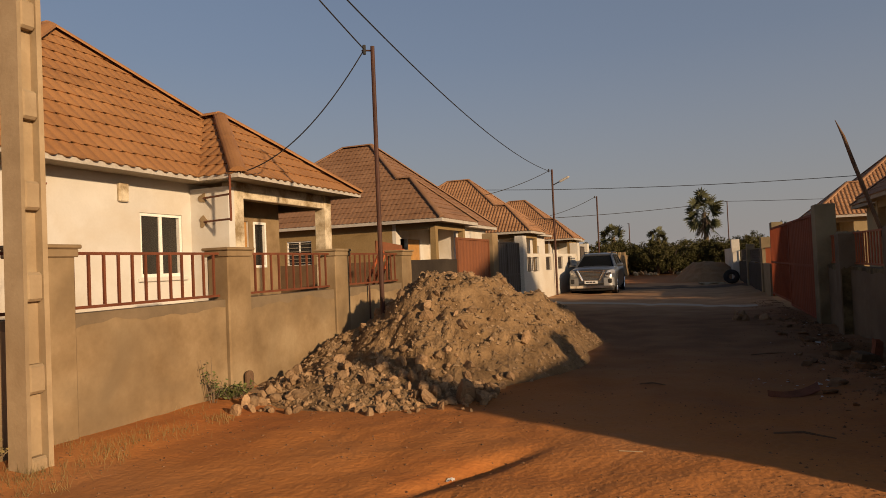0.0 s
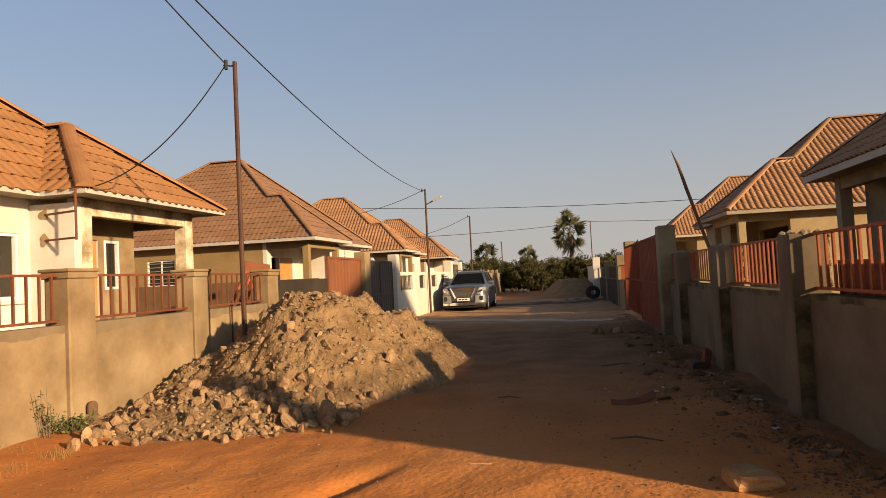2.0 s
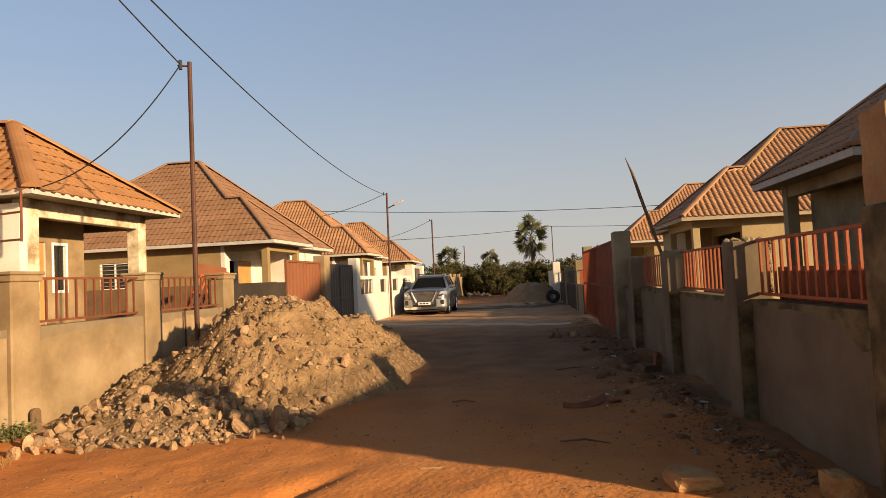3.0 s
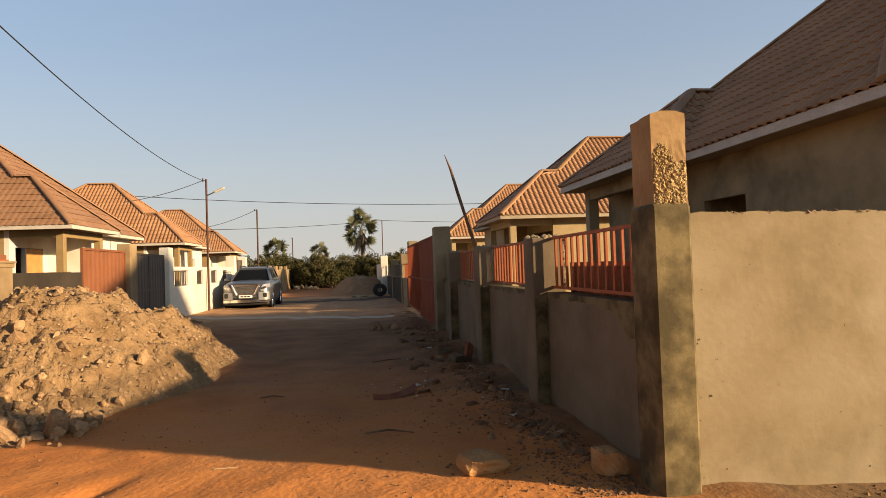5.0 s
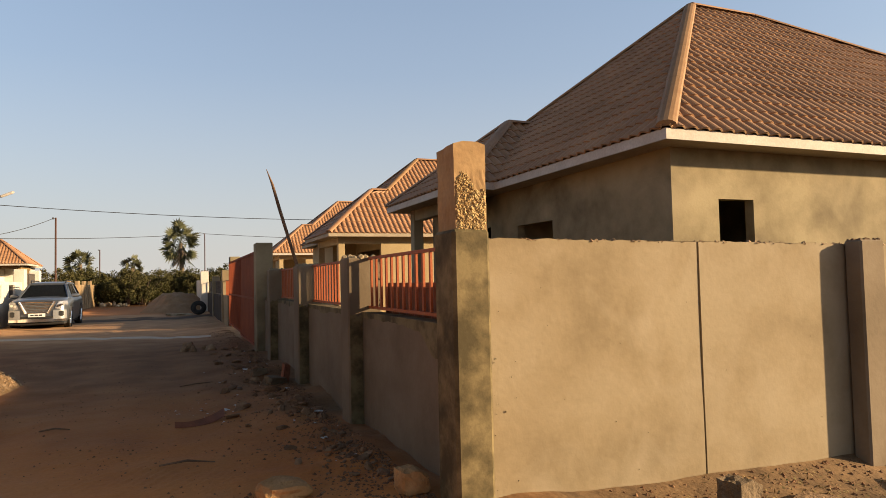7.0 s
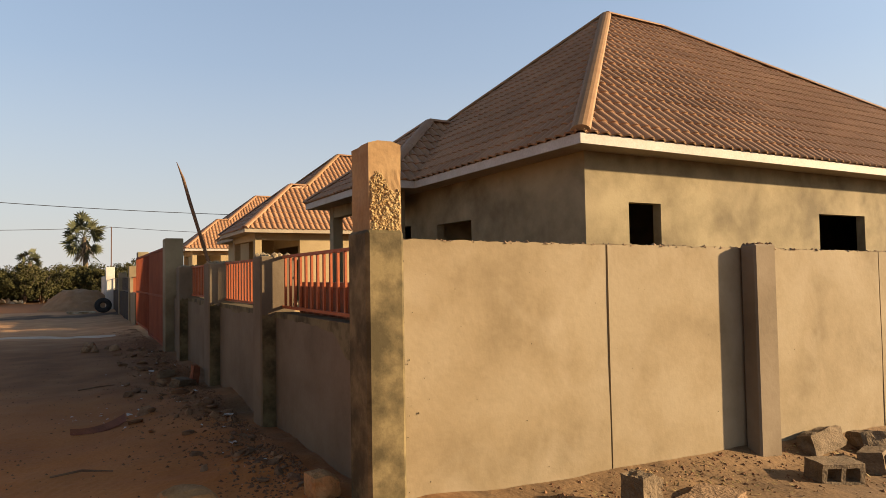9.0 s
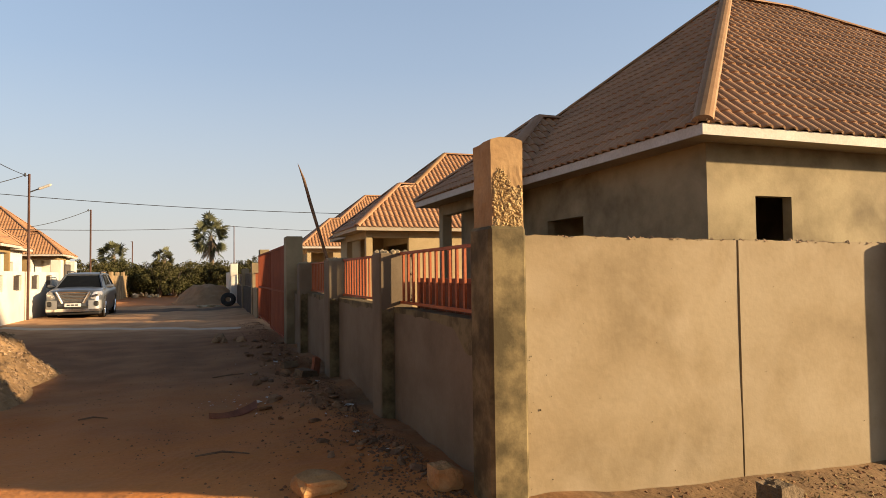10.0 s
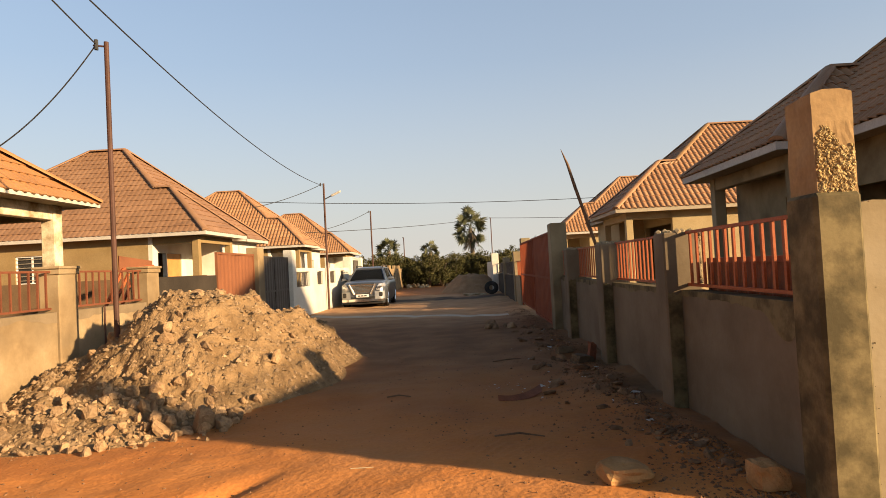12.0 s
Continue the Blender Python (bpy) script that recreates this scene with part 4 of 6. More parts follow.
        part(nm, wall_shape(axis, f0, f1, u0, u1, -0.4, zt, holes), mat, t)
    yn = yn or y1 - ov
    if rec:
        ym = py1 - ov
        wallp("x", X(rec), X(rec + th), y0 + ov, ym, openings.get("street", ()), street_wall or walls, "porch_back_wall")
        wallp("x", X(ov), X(ov + th), ym, yn, openings.get("street", ()), street_wall or walls, "street_wall")
        wallp("y", ym, ym + th, X(ov + th), X(rec), (), street_wall or walls, "porch_side_wall")
    else:
        wallp("x", X(ov), X(ov + th), y0 + ov, yn, openings.get("street", ()), street_wall or walls, "street_wall")
    wallp("x", X(D - ov), X(D - ov - th), y0 + ov, y1 - ov, (), walls, "back_wall")
    qs = (X(ov + th), X(D - ov - th))
    wallp("y", y0 + ov, y0 + ov + th, X((rec or ov) + th), qs[1], openings.get("south", ()), walls, "south_wall")
    wallp("y", yn, yn - th, *qs, (), walls, "north_wall")
    wallp("y", yr, yr + th, *qs, (), walls, "partition")
    # porch: columns, beam, floor
    cq = -p + ov
    for ya in (py0 + ov, py1 - ov - 0.24):
        sh = Shape()
        x0, x1 = sorted((X(cq), X(cq + 0.24)))
        sh.cbox(x0, x1, ya, ya + 0.24, -0.2, zt, 0.01)
        part("porch_column", sh, beam or walls, t)
    sh = Shape()
    x0, x1 = sorted((X(cq + 0.02), X(cq + 0.22)))
    sh.cbox(x0, x1, py0 + ov + 0.24, py1 - ov - 0.24, zt - 0.26, zt, 0.01)
    part("porch_beam", sh, beam or walls, t, "patchy plastered beam")
    sh = Shape()
    x0, x1 = sorted((X(cq - 0.1), X(ov)))
    sh.cbox(x0, x1, py0 + ov - 0.1, py1 - ov + 0.1, -0.3, 0.25, 0.01)
    part("porch_floor", sh, walls, t)
    if rec:
        sh = Shape()
        x0, x1 = sorted((X(ov), X(rec)))
        sh.cbox(x0, x1, py0 + ov - 0.1, py1 - ov, -0.3, 0.25, 0.01)
        part("porch_floor", sh, walls, t)
        sh = Shape()
        x0, x1 = sorted((X(cq + 0.24), X(rec)))
        sh.cbox(x0, x1, py0 + ov + 0.02, py0 + ov + 0.22, zt - 0.26, zt, 0.01)
        part("porch_beam", sh, walls, t)
    if yn < y1 - ov:
        sh = Shape()
        x0, x1 = sorted((X(cq + 0.24), X(D - ov - th)))
        sh.cbox(x0, x1, py1 - ov - 0.22, py1 - ov - 0.02, zt - 0.26, zt, 0.01)
        part("porch_beam", sh, walls, t)
        sh = Shape()
        x0, x1 = sorted((X(ov), X(D - ov)))
        sh.cbox(x0, x1, yn, py1 - ov + 0.1, -0.3, 0.25, 0.01)
        part("porch_floor", sh, walls, t)
    return t, X


def window(parent, axis, f, u0, u1, z0, z1, panes, mat=None, pane_mat=None, deep=0.07):
    """A framed window in an opening, with its panes."""
    mat = mat or ALU
    def add(nm, a, b, c, d, f0, f1, m, par):
        sh = Shape()
        if axis == "x":
            sh.box(min(f0, f1), max(f0, f1), a, b, c, d)
        else:
            sh.box(a, b, min(f0, f1), max(f0, f1), c, d)
        return part(nm, sh, m, par)
    w = new("window")
    w.parent = parent
    BASE[w.name] = BASE[parent.name]
    k = 0.045
    for a, b, c, d in ((u0, u0 + k, z0, z1), (u1 - k, u1, z0, z1), (u0 + k, u1 - k, z0, z0 + k), (u0 + k, u1 - k, z1 - k, z1)):
        add("frame", a, b, c, d, f, f + deep, mat, w)
    n = panes
    for i in range(n):
        a, b = u0 + k + (u1 - u0 - 2 * k) * i / n, u0 + k + (u1 - u0 - 2 * k) * (i + 1) / n
        if i:
            add("mullion", a - 0.03, a + 0.03, z0 + k, z1 - k, f + 0.01, f + deep - 0.01, mat, w)
        add("pane", a + 0.03, b - 0.03, z0 + k, z1 - k, f + deep * 0.45, f + deep * 0.55, pane_mat or GLASS, w)
    return w


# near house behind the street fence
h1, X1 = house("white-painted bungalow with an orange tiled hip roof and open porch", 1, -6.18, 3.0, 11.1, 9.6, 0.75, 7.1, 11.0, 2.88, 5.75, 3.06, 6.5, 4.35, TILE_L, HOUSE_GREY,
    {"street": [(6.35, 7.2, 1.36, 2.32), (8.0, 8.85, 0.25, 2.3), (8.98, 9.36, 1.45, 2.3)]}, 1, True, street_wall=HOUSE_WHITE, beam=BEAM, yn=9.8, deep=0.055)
window(h1, "x", X1(0.45) - 0.09, 6.35, 7.2, 1.36, 2.32, 2)
window(h1, "x", X1(0.45) - 0.05, 8.98, 9.36, 1.45, 2.3, 1)
sh = Shape()
sh.cbox(X1(0.46), X1(0.41), 6.28, 7.27, 1.29, 1.35, 0.01)
part("window_sill", sh, HOUSE_WHITE, h1)
sh = Shape()
sh.box(X1(0.45), X1(-0.3), 7.4, 7.55, -0.3, 2.75)
part("porch_side_wall", sh, HOUSE_WHITE, h1, "white-painted porch side wall")
sh = Shape()
sh.cbox(X1(0.45) - 0.005, X1(0.45) + 0.06, 5.95, 6.12, 2.45, 2.72, 0.015)
part("meter_box", sh, BEAM, h1, "small brown box under the eave")
for z in (2.19, 2.57):
    sh = Shape()
    sh.tube([(-6.38, 7.405, z + 0.02), (-5.56, 7.06, z)], 0.016, 6)
    part("pipe_bracket", sh, RUST, h1, "rusty service bracket")
    sh = Shape()
    rim = [(-6.38 + (0.075 + 0.02 * math.sin(3.1 * a + z * 9)) * math.cos(a), (0.085 + 0.025 * math.sin(2.3 * a + z * 5)) * math.sin(a) + z + 0.02) for a in [2 * math.pi * i / 18 for i in range(18)]]
    sh.grid([[(x, 7.405, zz) for x, zz in rim + rim[:1]], [(x * 0.97 - 6.38 * 0.03, 7.39, zz) for x, zz in rim + rim[:1]], [(-6.38, 7.385, z + 0.02)] * 19])
    part("mortar_patch", sh, PLASTER_L, h1, "tan mortar patch round the bracket")
sh = Shape()
sh.tube([(-5.56, 7.06, 2.16), (-5.56, 7.06, 2.86)], 0.018, 6)
part("service_mast", sh, RUST, h1, "rusty service mast")

part("porch_back_wall", wall_shape("x", X1(0.45) + 0.003, X1(0.45) + 0.012, 7.56, 9.79, 0.25, 2.7, [(8.0, 8.85, 0.2, 2.3), (8.98, 9.36, 1.45, 2.3)]), PLASTER_L, h1, "bare tan porch plaster")
sh = Shape()
sh.cbox(X1(0.45) - 0.06, X1(0.45) - 0.02, 8.42, 8.84, 0.25, 2.29, 0.008)
part("open_door", sh, DOOR_WOOD, h1, "varnished wooden door leaf")
# grey unfinished house behind the junction wall
h2, X2 = house("unfinished grey cement bungalow with a brown tiled hip roof", -1, 7.09, 5.17, 14.57, 16.9, 0.67, 9.80, 14.35, 3.135, 7.19, 4.96, 6.78, 4.87, TILE_R, HOUSE_GREY,
    {"street": [(8.53, 9.76, 1.2, 2.33), (10.88, 11.89, 0.25, 2.4)], "south": [(8.33, 8.96, 1.3, 2.36), (12.81, 14.22, 1.3, 2.33)]}, 1, True, pale_hip=True)

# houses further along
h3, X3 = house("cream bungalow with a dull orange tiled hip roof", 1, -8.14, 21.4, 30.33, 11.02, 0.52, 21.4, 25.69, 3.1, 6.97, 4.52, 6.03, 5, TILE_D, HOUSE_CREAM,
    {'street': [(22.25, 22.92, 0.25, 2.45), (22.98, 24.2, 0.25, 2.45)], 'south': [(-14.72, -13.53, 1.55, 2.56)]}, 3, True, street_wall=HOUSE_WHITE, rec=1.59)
window(h3, "y", 21.9, -14.72, -13.53, 1.55, 2.56, 2)
for k in range(6):
    sh = Shape()
    sh.tube([(-14.68, 21.86, 1.69 + k * 0.15), (-13.57, 21.86, 1.69 + k * 0.15)], 0.010, 5)
    part("grille_bar", sh, SOFFIT, h3, "white burglar bar")
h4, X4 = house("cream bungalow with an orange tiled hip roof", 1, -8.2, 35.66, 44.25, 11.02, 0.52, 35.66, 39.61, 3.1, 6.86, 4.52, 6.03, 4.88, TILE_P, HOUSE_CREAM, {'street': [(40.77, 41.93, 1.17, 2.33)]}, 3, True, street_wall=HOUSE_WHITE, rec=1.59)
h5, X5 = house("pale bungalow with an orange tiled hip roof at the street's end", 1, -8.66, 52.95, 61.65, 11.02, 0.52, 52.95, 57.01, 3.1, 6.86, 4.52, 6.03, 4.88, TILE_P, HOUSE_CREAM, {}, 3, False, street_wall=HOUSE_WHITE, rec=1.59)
h6, X6 = house("yellow bungalow with a brown tiled hip roof", -1, 7.29, 22.09, 31.02, 11.02, 0.64, 22.09, 26.73, 3.1, 6.74, 4.41, 6.26, 5, TILE_P, HOUSE_YELLOW,
    {'street': [(22.75, 26.0, 0.5, 2.55)]}, 3, True, board_mat=SOFFIT, rec=1.45)
h7, X7 = house("yellow bungalow with a brown tiled hip roof, further down", -1, 7.46, 38.45, 47.26, 11.02, 0.58, 38.45, 42.86, 3.1, 6.74, 4.41, 6.26, 5, TILE_P, HOUSE_YELLOW, {}, 3, False, rec=1.45)

# ---- poles and cables ----
PX, PY = -3.555, 2.305
post = thing("utility_post", (PX, PY, 0), "square concrete utility post with recessed panels beside the fence", "utility post")


def post_half(z):
    return 0.10 - 0.002 * z


for sy in (-1, 1):
    sh = Shape()
    rows = []
    for z in (-0.3, 8.0):
        w = post_half(z)
        rows.append([(PX - w, PY + sy * w, z), (PX + w, PY + sy * w, z), (PX + w - 0.008, PY + sy * (w - 0.034), z), (PX - w + 0.008, PY + sy * (w - 0.034), z), (PX - w, PY + sy * w, z)])
    sh.grid(rows)
    sh.face(rows[1][:-1])
    part("flange", sh, POST_C, post, "cast concrete flange")
for k in range(12):
    z = -0.1 + 0.66 * k
    w = post_half(z)
    sh = Shape()
    sh.cbox(PX - w + 0.006, PX + w - 0.006, PY - w + 0.030, PY + w - 0.030, z, z + 0.21, 0.02)
    sh.box(PX - w + 0.078, PX + w - 0.078, PY - w + 0.030, PY + w - 0.030, z + 0.19, z + 0.67)
    part("web_panel", sh, POST_C, post, "recessed web with a cross bar")


def pole(x, y, z1, r=0.035, label="slim brown steel service pole"):
    t = thing("service_pole", (x, y, 0), label, "pole", "service poles")
    sh = Shape()
    sh.tube([(x, y, -0.3), (x, y, z1)], [r, r * 0.85], 10)
    part("shaft", sh, STEEL, t)
    sh = Shape()
    sh.tube([(x, y, z1 - 0.06), (x - 0.16, y - 0.02, z1 - 0.04)], 0.012, 6)
    part("hook", sh, STEEL, t)
    sh = Shape()
    sh.tube([(x - 0.12, y - 0.02, z1 - 0.1), (x - 0.12, y - 0.02, z1 + 0.03)], 0.025, 8)
    part("insulator", sh, BLACK, t)
    return t


pole(-3.16, 7.25, 4.5)
p2 = pole(-4.2, 25.02, 5.0, 0.045)
sh = Shape()
sh.tube([(-4.2, 25.02, 4.36), (-3.86, 24.97, 4.50)], 0.022, 6)
part("lamp_arm", sh, GRILLE_M, p2)
sh = Shape()
sh.tube([(-3.92, 24.96, 4.475), (-3.88, 24.96, 4.49), (-3.56, 24.95, 4.63), (-3.5, 24.95, 4.655)], [0.03, 0.05, 0.05, 0.02], 8)
part("lamp_head", sh, FASCIA, p2, "pale slanting lamp head")
pole(-4.2, 38.0, 5.0, 0.05)
pole(4.55, 75.0, 6.9, 0.06)
pole(-5.4, 72.0, 5.0, 0.06)
pole(-16.0, 44.0, 6.9, 0.06)
pole(20.0, 44.0, 5.8, 0.06)


def cable(a, b, sag, r=0.009, label="thin black overhead cable"):
    a, b = Vector(a), Vector(b)
    sh = Shape()
    sh.tube([a.lerp(b, i / 24) - Vector((0, 0, sag * 4 * (i / 24) * (1 - i / 24))) for i in range(25)], r, 6)
    solo("overhead_cable", sh, CABLE, label, "cable", origin=tuple(a), group="overhead cables")


TOP1, TOP2, TOP3 = (-3.28, 7.23, 4.47), (-4.32, 25.0, 4.95), (-4.32, 37.98, 4.95)
POST_TOP = (-3.5, 2.28, 6.1)
cable(TOP1, (-5.5, 7.2, 2.9), 0.33)
cable(POST_TOP, TOP1, 0.06)
cable(POST_TOP, TOP2, 0.65, 0.011)
cable(TOP2, (-6.4, 22.5, 3.9), 0.1, 0.012)
cable(TOP3, (-6.6, 36, 3.9), 0.1, 0.014)
cable((-16.12, 44, 6.90), (19.88, 44, 5.75), 0.55, 0.02)
cable((-16.12, 44, 4.45), (4.43, 75, 6.87), 0.35, 0.025)
pole(40.0, 75.0, 6.5, 0.06)
cable((4.43, 75, 6.87), (39.88, 75, 6.45), 0.4, 0.025)


# ---- trees ----
def bush(x, y, h, w, seed, label):
    r = random.Random(seed)
    t = thing("bush_tree", (x, y, ground_z(x, y)), label, "tree", "trees at the street's end")
    z0 = ground_z(x, y)
    sh = Shape()
    tips = []
    for k in range(5):
        a = r.uniform(0, 6.28)
        tip = Vector((x + w * 0.35 * math.cos(a), y + w * 0.35 * math.sin(a), z0 + h * r.uniform(0.5, 0.8)))
        sh.tube([(x, y, z0 - 0.1), Vector((x, y, z0)).lerp(tip, 0.5) + Vector((0, 0, 0.1 * h)), tip], [0.09, 0.06, 0.02], 6)
        tips.append(tip)
    part("trunk", sh, BARK, t)
    sh = Shape()
    for k in range(85):
        a, q = r.uniform(0, 6.28), w * 0.5 * math.sqrt(r.random())
        c = Vector((x + q * math.cos(a), y + q * math.sin(a), z0 + h * (0.12 + 0.8 * r.random() * (1 - 0.35 * (q / (w * 0.5)) ** 2))))
        cr = 0.085 * w * r.uniform(0.5, 1.3)
        for j in range(52):
            d = Vector((r.gauss(0, 1), r.gauss(0, 1), r.gauss(0, 0.8))).normalized() * cr * r.uniform(0.4, 1.05)
            p = c + d
            e = Vector((r.gauss(0, 1), r.gauss(0, 1), r.gauss(0, 1))).normalized() * r.uniform(0.05, 0.11)
            f = e.cross(Vector((r.gauss(0, 1), r.gauss(0, 1), r.gauss(0, 1)))).normalized() * 0.042
            sh.face([p - e, p + f, p + e, p - f])
    part("crown", sh, LEAF, t)


def palm(x, y, h, crown, seed, label="tall fan palm with a ragged green crown and dry skirt"):
    r = random.Random(seed)
    z0 = ground_z(x, y)
    t = thing("palm_tree", (x, y, z0), label, "palm tree", "palms")
    sh = Shape()
    sh.tube([(x, y, z0 - 0.2), (x + 0.1, y, z0 + h * 0.4), (x, y, z0 + h - crown * 0.5)], [0.3, 0.22, 0.18], 10)
    part("trunk", sh, BARK, t)
    sh = Shape()
    top = Vector((x, y, z0 + h - crown * 0.55))
    count = 44
    for k in range(count):
        a = k * 2.399963 + r.uniform(-0.4, 0.4)
        el = math.asin(max(-0.75, min(0.97, -0.75 + 1.75 * (k + 0.5) / count + r.uniform(-0.12, 0.12))))
        d = Vector((math.cos(a) * math.cos(el), math.sin(a) * math.cos(el), math.sin(el)))
        ln = crown * r.uniform(0.30, 0.45)
        base = top + Vector((0, 0, crown * (0.15 * math.sin(el) + r.uniform(-0.12, 0.03))))
        hub = base + d * ln * 0.58
        sh.tube([base, base.lerp(hub, 0.5) + Vector((0, 0, 0.015 * crown)), hub], 0.022, 4, False)
        side = d.cross(Vector((r.gauss(0, 1), r.gauss(0, 1), r.gauss(0, 1)))).normalized()
        flat = side.cross(d)
        nb = 11
        for j in range(nb):
            q = (j / (nb - 1) - 0.5) * 3.5
            bd = (d * math.cos(q) + side * math.sin(q) + flat * (0.18 * abs(math.sin(q)) + r.gauss(0, 0.05))).normalized()
            size = ln * r.uniform(0.40, 0.50) * (1 - 0.22 * (abs(q) / 1.75) ** 2)
            mid, tip = hub + bd * size * 0.55, hub + bd * size - Vector((0, 0, 0.10 * size))
            w = bd.cross(flat).normalized() * 0.10 * size
            sh.face([hub, mid + w, tip, mid - w])
    part("crown", sh, PALM_LEAF, t)
    # dead fronds hanging under the crown
    sh = Shape()
    for k in range(22):
        a = r.uniform(0, 6.28)
        p = top + Vector((0.12 * math.cos(a), 0.12 * math.sin(a), -crown * r.uniform(0.0, 0.25)))
        for j in range(7):
            e = p + Vector((crown * 0.16 * math.cos(a + r.gauss(0, 0.35)), crown * 0.16 * math.sin(a + r.gauss(0, 0.35)), -crown * r.uniform(0.12, 0.3)))
            w = Vector((-math.sin(a), math.cos(a), 0)) * 0.01 * crown
            sh.face([p, p.lerp(e, 0.6) + w, e, p.lerp(e, 0.6) - w])
    part("dry_skirt", sh, BARK, t, "dry hanging fronds")


palm(2.0, 62, 7.45, 4.3, 1)
palm(-6.9, 70, 5.65, 3.7, 2, "shorter fan palm behind the bushes")
palm(-2.9, 80, 5.45, 3.6, 3, "distant fan palm behind the bushes")
palm(8.6, 66, 4.6, 2.6, 4, "small fan palm behind the boundary wall")
rr = random.Random(11)
for k in range(39):
    bush(-6.8 + 12.6 * (k % 13) / 12 + rr.uniform(-0.5, 0.5), 56.5 + 3 * (k // 13) + rr.uniform(-1, 1), rr.uniform(2.6, 3.5), rr.uniform(3.2, 4.6), 100 + k, "dense dusty green bush at the end of the street")
for k in range(16):
    bush(-40 + 80 * k / 15 + rr.uniform(-2, 2), 92 + rr.uniform(-6, 8), rr.uniform(3, 4.2), rr.uniform(4.5, 6), 200 + k, "distant dusty green trees on the horizon")

# far sand heap and stones at the street's end
sh = Shape()
def sand(x, y):
    d = math.hypot((x - 1.7) / 2.0, (y - 39.5) / 3.0)
    return (1.0 * min(1.0, 1.75 * (1 - d)) + min(1.0, 4 * (1 - d)) * (0.14 * fbm(x, y, 0.9, 3) + 0.08 * fbm(x, y, 3, 3))) if d < 1 else -0.05
sh.grid([[(x, y, ground_z(x, y) + sand(x, y)) for x in [-0.4 + 4.2 * i / 70 for i in range(71)]] for y in [36.4 + 6.2 * j / 70 for j in range(71)]])
solo("sand_mound", sh, SAND, "pale heap of building sand at the street's end", "sand heap", smooth=True, origin=(1.7, 39.5, 0))


# pale raised band drawn across the street in place of a streak of sunlight
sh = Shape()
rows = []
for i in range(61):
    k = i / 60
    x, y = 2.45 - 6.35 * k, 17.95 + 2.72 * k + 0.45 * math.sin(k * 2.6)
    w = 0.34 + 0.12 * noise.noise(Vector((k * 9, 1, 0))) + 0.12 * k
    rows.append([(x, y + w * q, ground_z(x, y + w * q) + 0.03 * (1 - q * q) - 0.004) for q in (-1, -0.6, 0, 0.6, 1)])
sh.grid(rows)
solo("sand_strip", sh, STREAK_PALE, "pale band across the street, painted in for a streak of sunlight", "ground", "structure", smooth=True)


# ---- parked car ----
CX, CY = -2.96, 25.8
car = thing("parked_car", (CX, CY + 2.3, ground_z(CX, CY)), "silver-blue crossover car with chrome grille parked facing the junction", "car")
CZ = ground_z(CX, CY + 2)
car_at = lambda x, y, z: (CX + x, CY + y, CZ + z)
# body: cross sections along its length (y back from the nose): half widths at sill, waist and shoulder, heights
secs = [(0.00, 0.66, 0.70, 0.62, 0.32, 0.60, 0.88), (0.05, 0.78, 0.82, 0.72, 0.27, 0.60, 0.97), (0.16, 0.86, 0.89, 0.78, 0.24, 0.62, 1.02), (0.45, 0.90, 0.925, 0.82, 0.22, 0.66, 1.06), (0.9, 0.91, 0.93, 0.83, 0.22, 0.70, 1.10),
        (1.35, 0.91, 0.93, 0.86, 0.22, 0.72, 1.12), (2.2, 0.915, 0.93, 0.87, 0.22, 0.74, 1.10), (3.6, 0.915, 0.93, 0.87, 0.24, 0.76, 1.12), (4.4, 0.89, 0.91, 0.84, 0.28, 0.78, 1.12), (4.6, 0.84, 0.87, 0.80, 0.32, 0.78, 1.08), (4.68, 0.76, 0.80, 0.72, 0.36, 0.78, 1.02)]
sh = Shape()
rows = []
for y, a, b, c, z0, z1, z2 in secs:
    half = [(0, z0), (a * 0.92, z0), (a, z0 + 0.09), (b * 0.99, (z0 + z1) / 2), (b, z1), (b * 0.985, (z1 + z2) / 2), (c + 0.035, z2 - 0.06), (c - 0.03, z2 - 0.008), (c * 0.62, z2 + 0.012), (c * 0.5, z2 + 0.026), (0, z2 + 0.034)]
    rows.append([car_at(x, y, z) for x, z in half] + [car_at(-x, y, z) for x, z in half[::-1][1:]])
sh.grid(rows)
sh.face(rows[0])
sh.face(rows[-1])
part("body", sh, CAR_PAINT, car, smooth=True)


def ring(q):
    return [car_at(x, y, z) for x, y, z in q]


# cabin: raked pillars carry the roof, the glass sits between them
foot = [(-0.80, 1.22, 1.09), (0.80, 1.22, 1.09), (0.855, 2.1, 1.09), (0.86, 3.1, 1.10), (0.84, 4.05, 1.11), (0.74, 4.62, 1.06), (-0.74, 4.62, 1.06), (-0.84, 4.05, 1.11), (-0.86, 3.1, 1.10), (-0.855, 2.1, 1.09)]
eave = [(-0.59, 2.02, 1.59), (0.59, 2.02, 1.59), (0.645, 2.45, 1.625), (0.65, 3.1, 1.63), (0.635, 3.95, 1.61), (0.57, 4.32, 1.57), (-0.57, 4.32, 1.57), (-0.635, 3.95, 1.61), (-0.65, 3.1, 1.63), (-0.645, 2.45, 1.625)]
for i, nm in enumerate(("windscreen", "side_window", "side_window", "side_window", "side_window", "rear_window", "side_window", "side_window", "side_window", "side_window")):
    k = (i + 1) % 10
    sh = Shape()
    inner = [Vector(p) * 0.985 + Vector((0, 0.04, 0.02)) for p in (foot[i], foot[k], eave[k], eave[i])]
    sh.face(ring(inner))
    part(nm, sh, CAR_GLASS, car, "dark tinted glass")
sh = Shape()
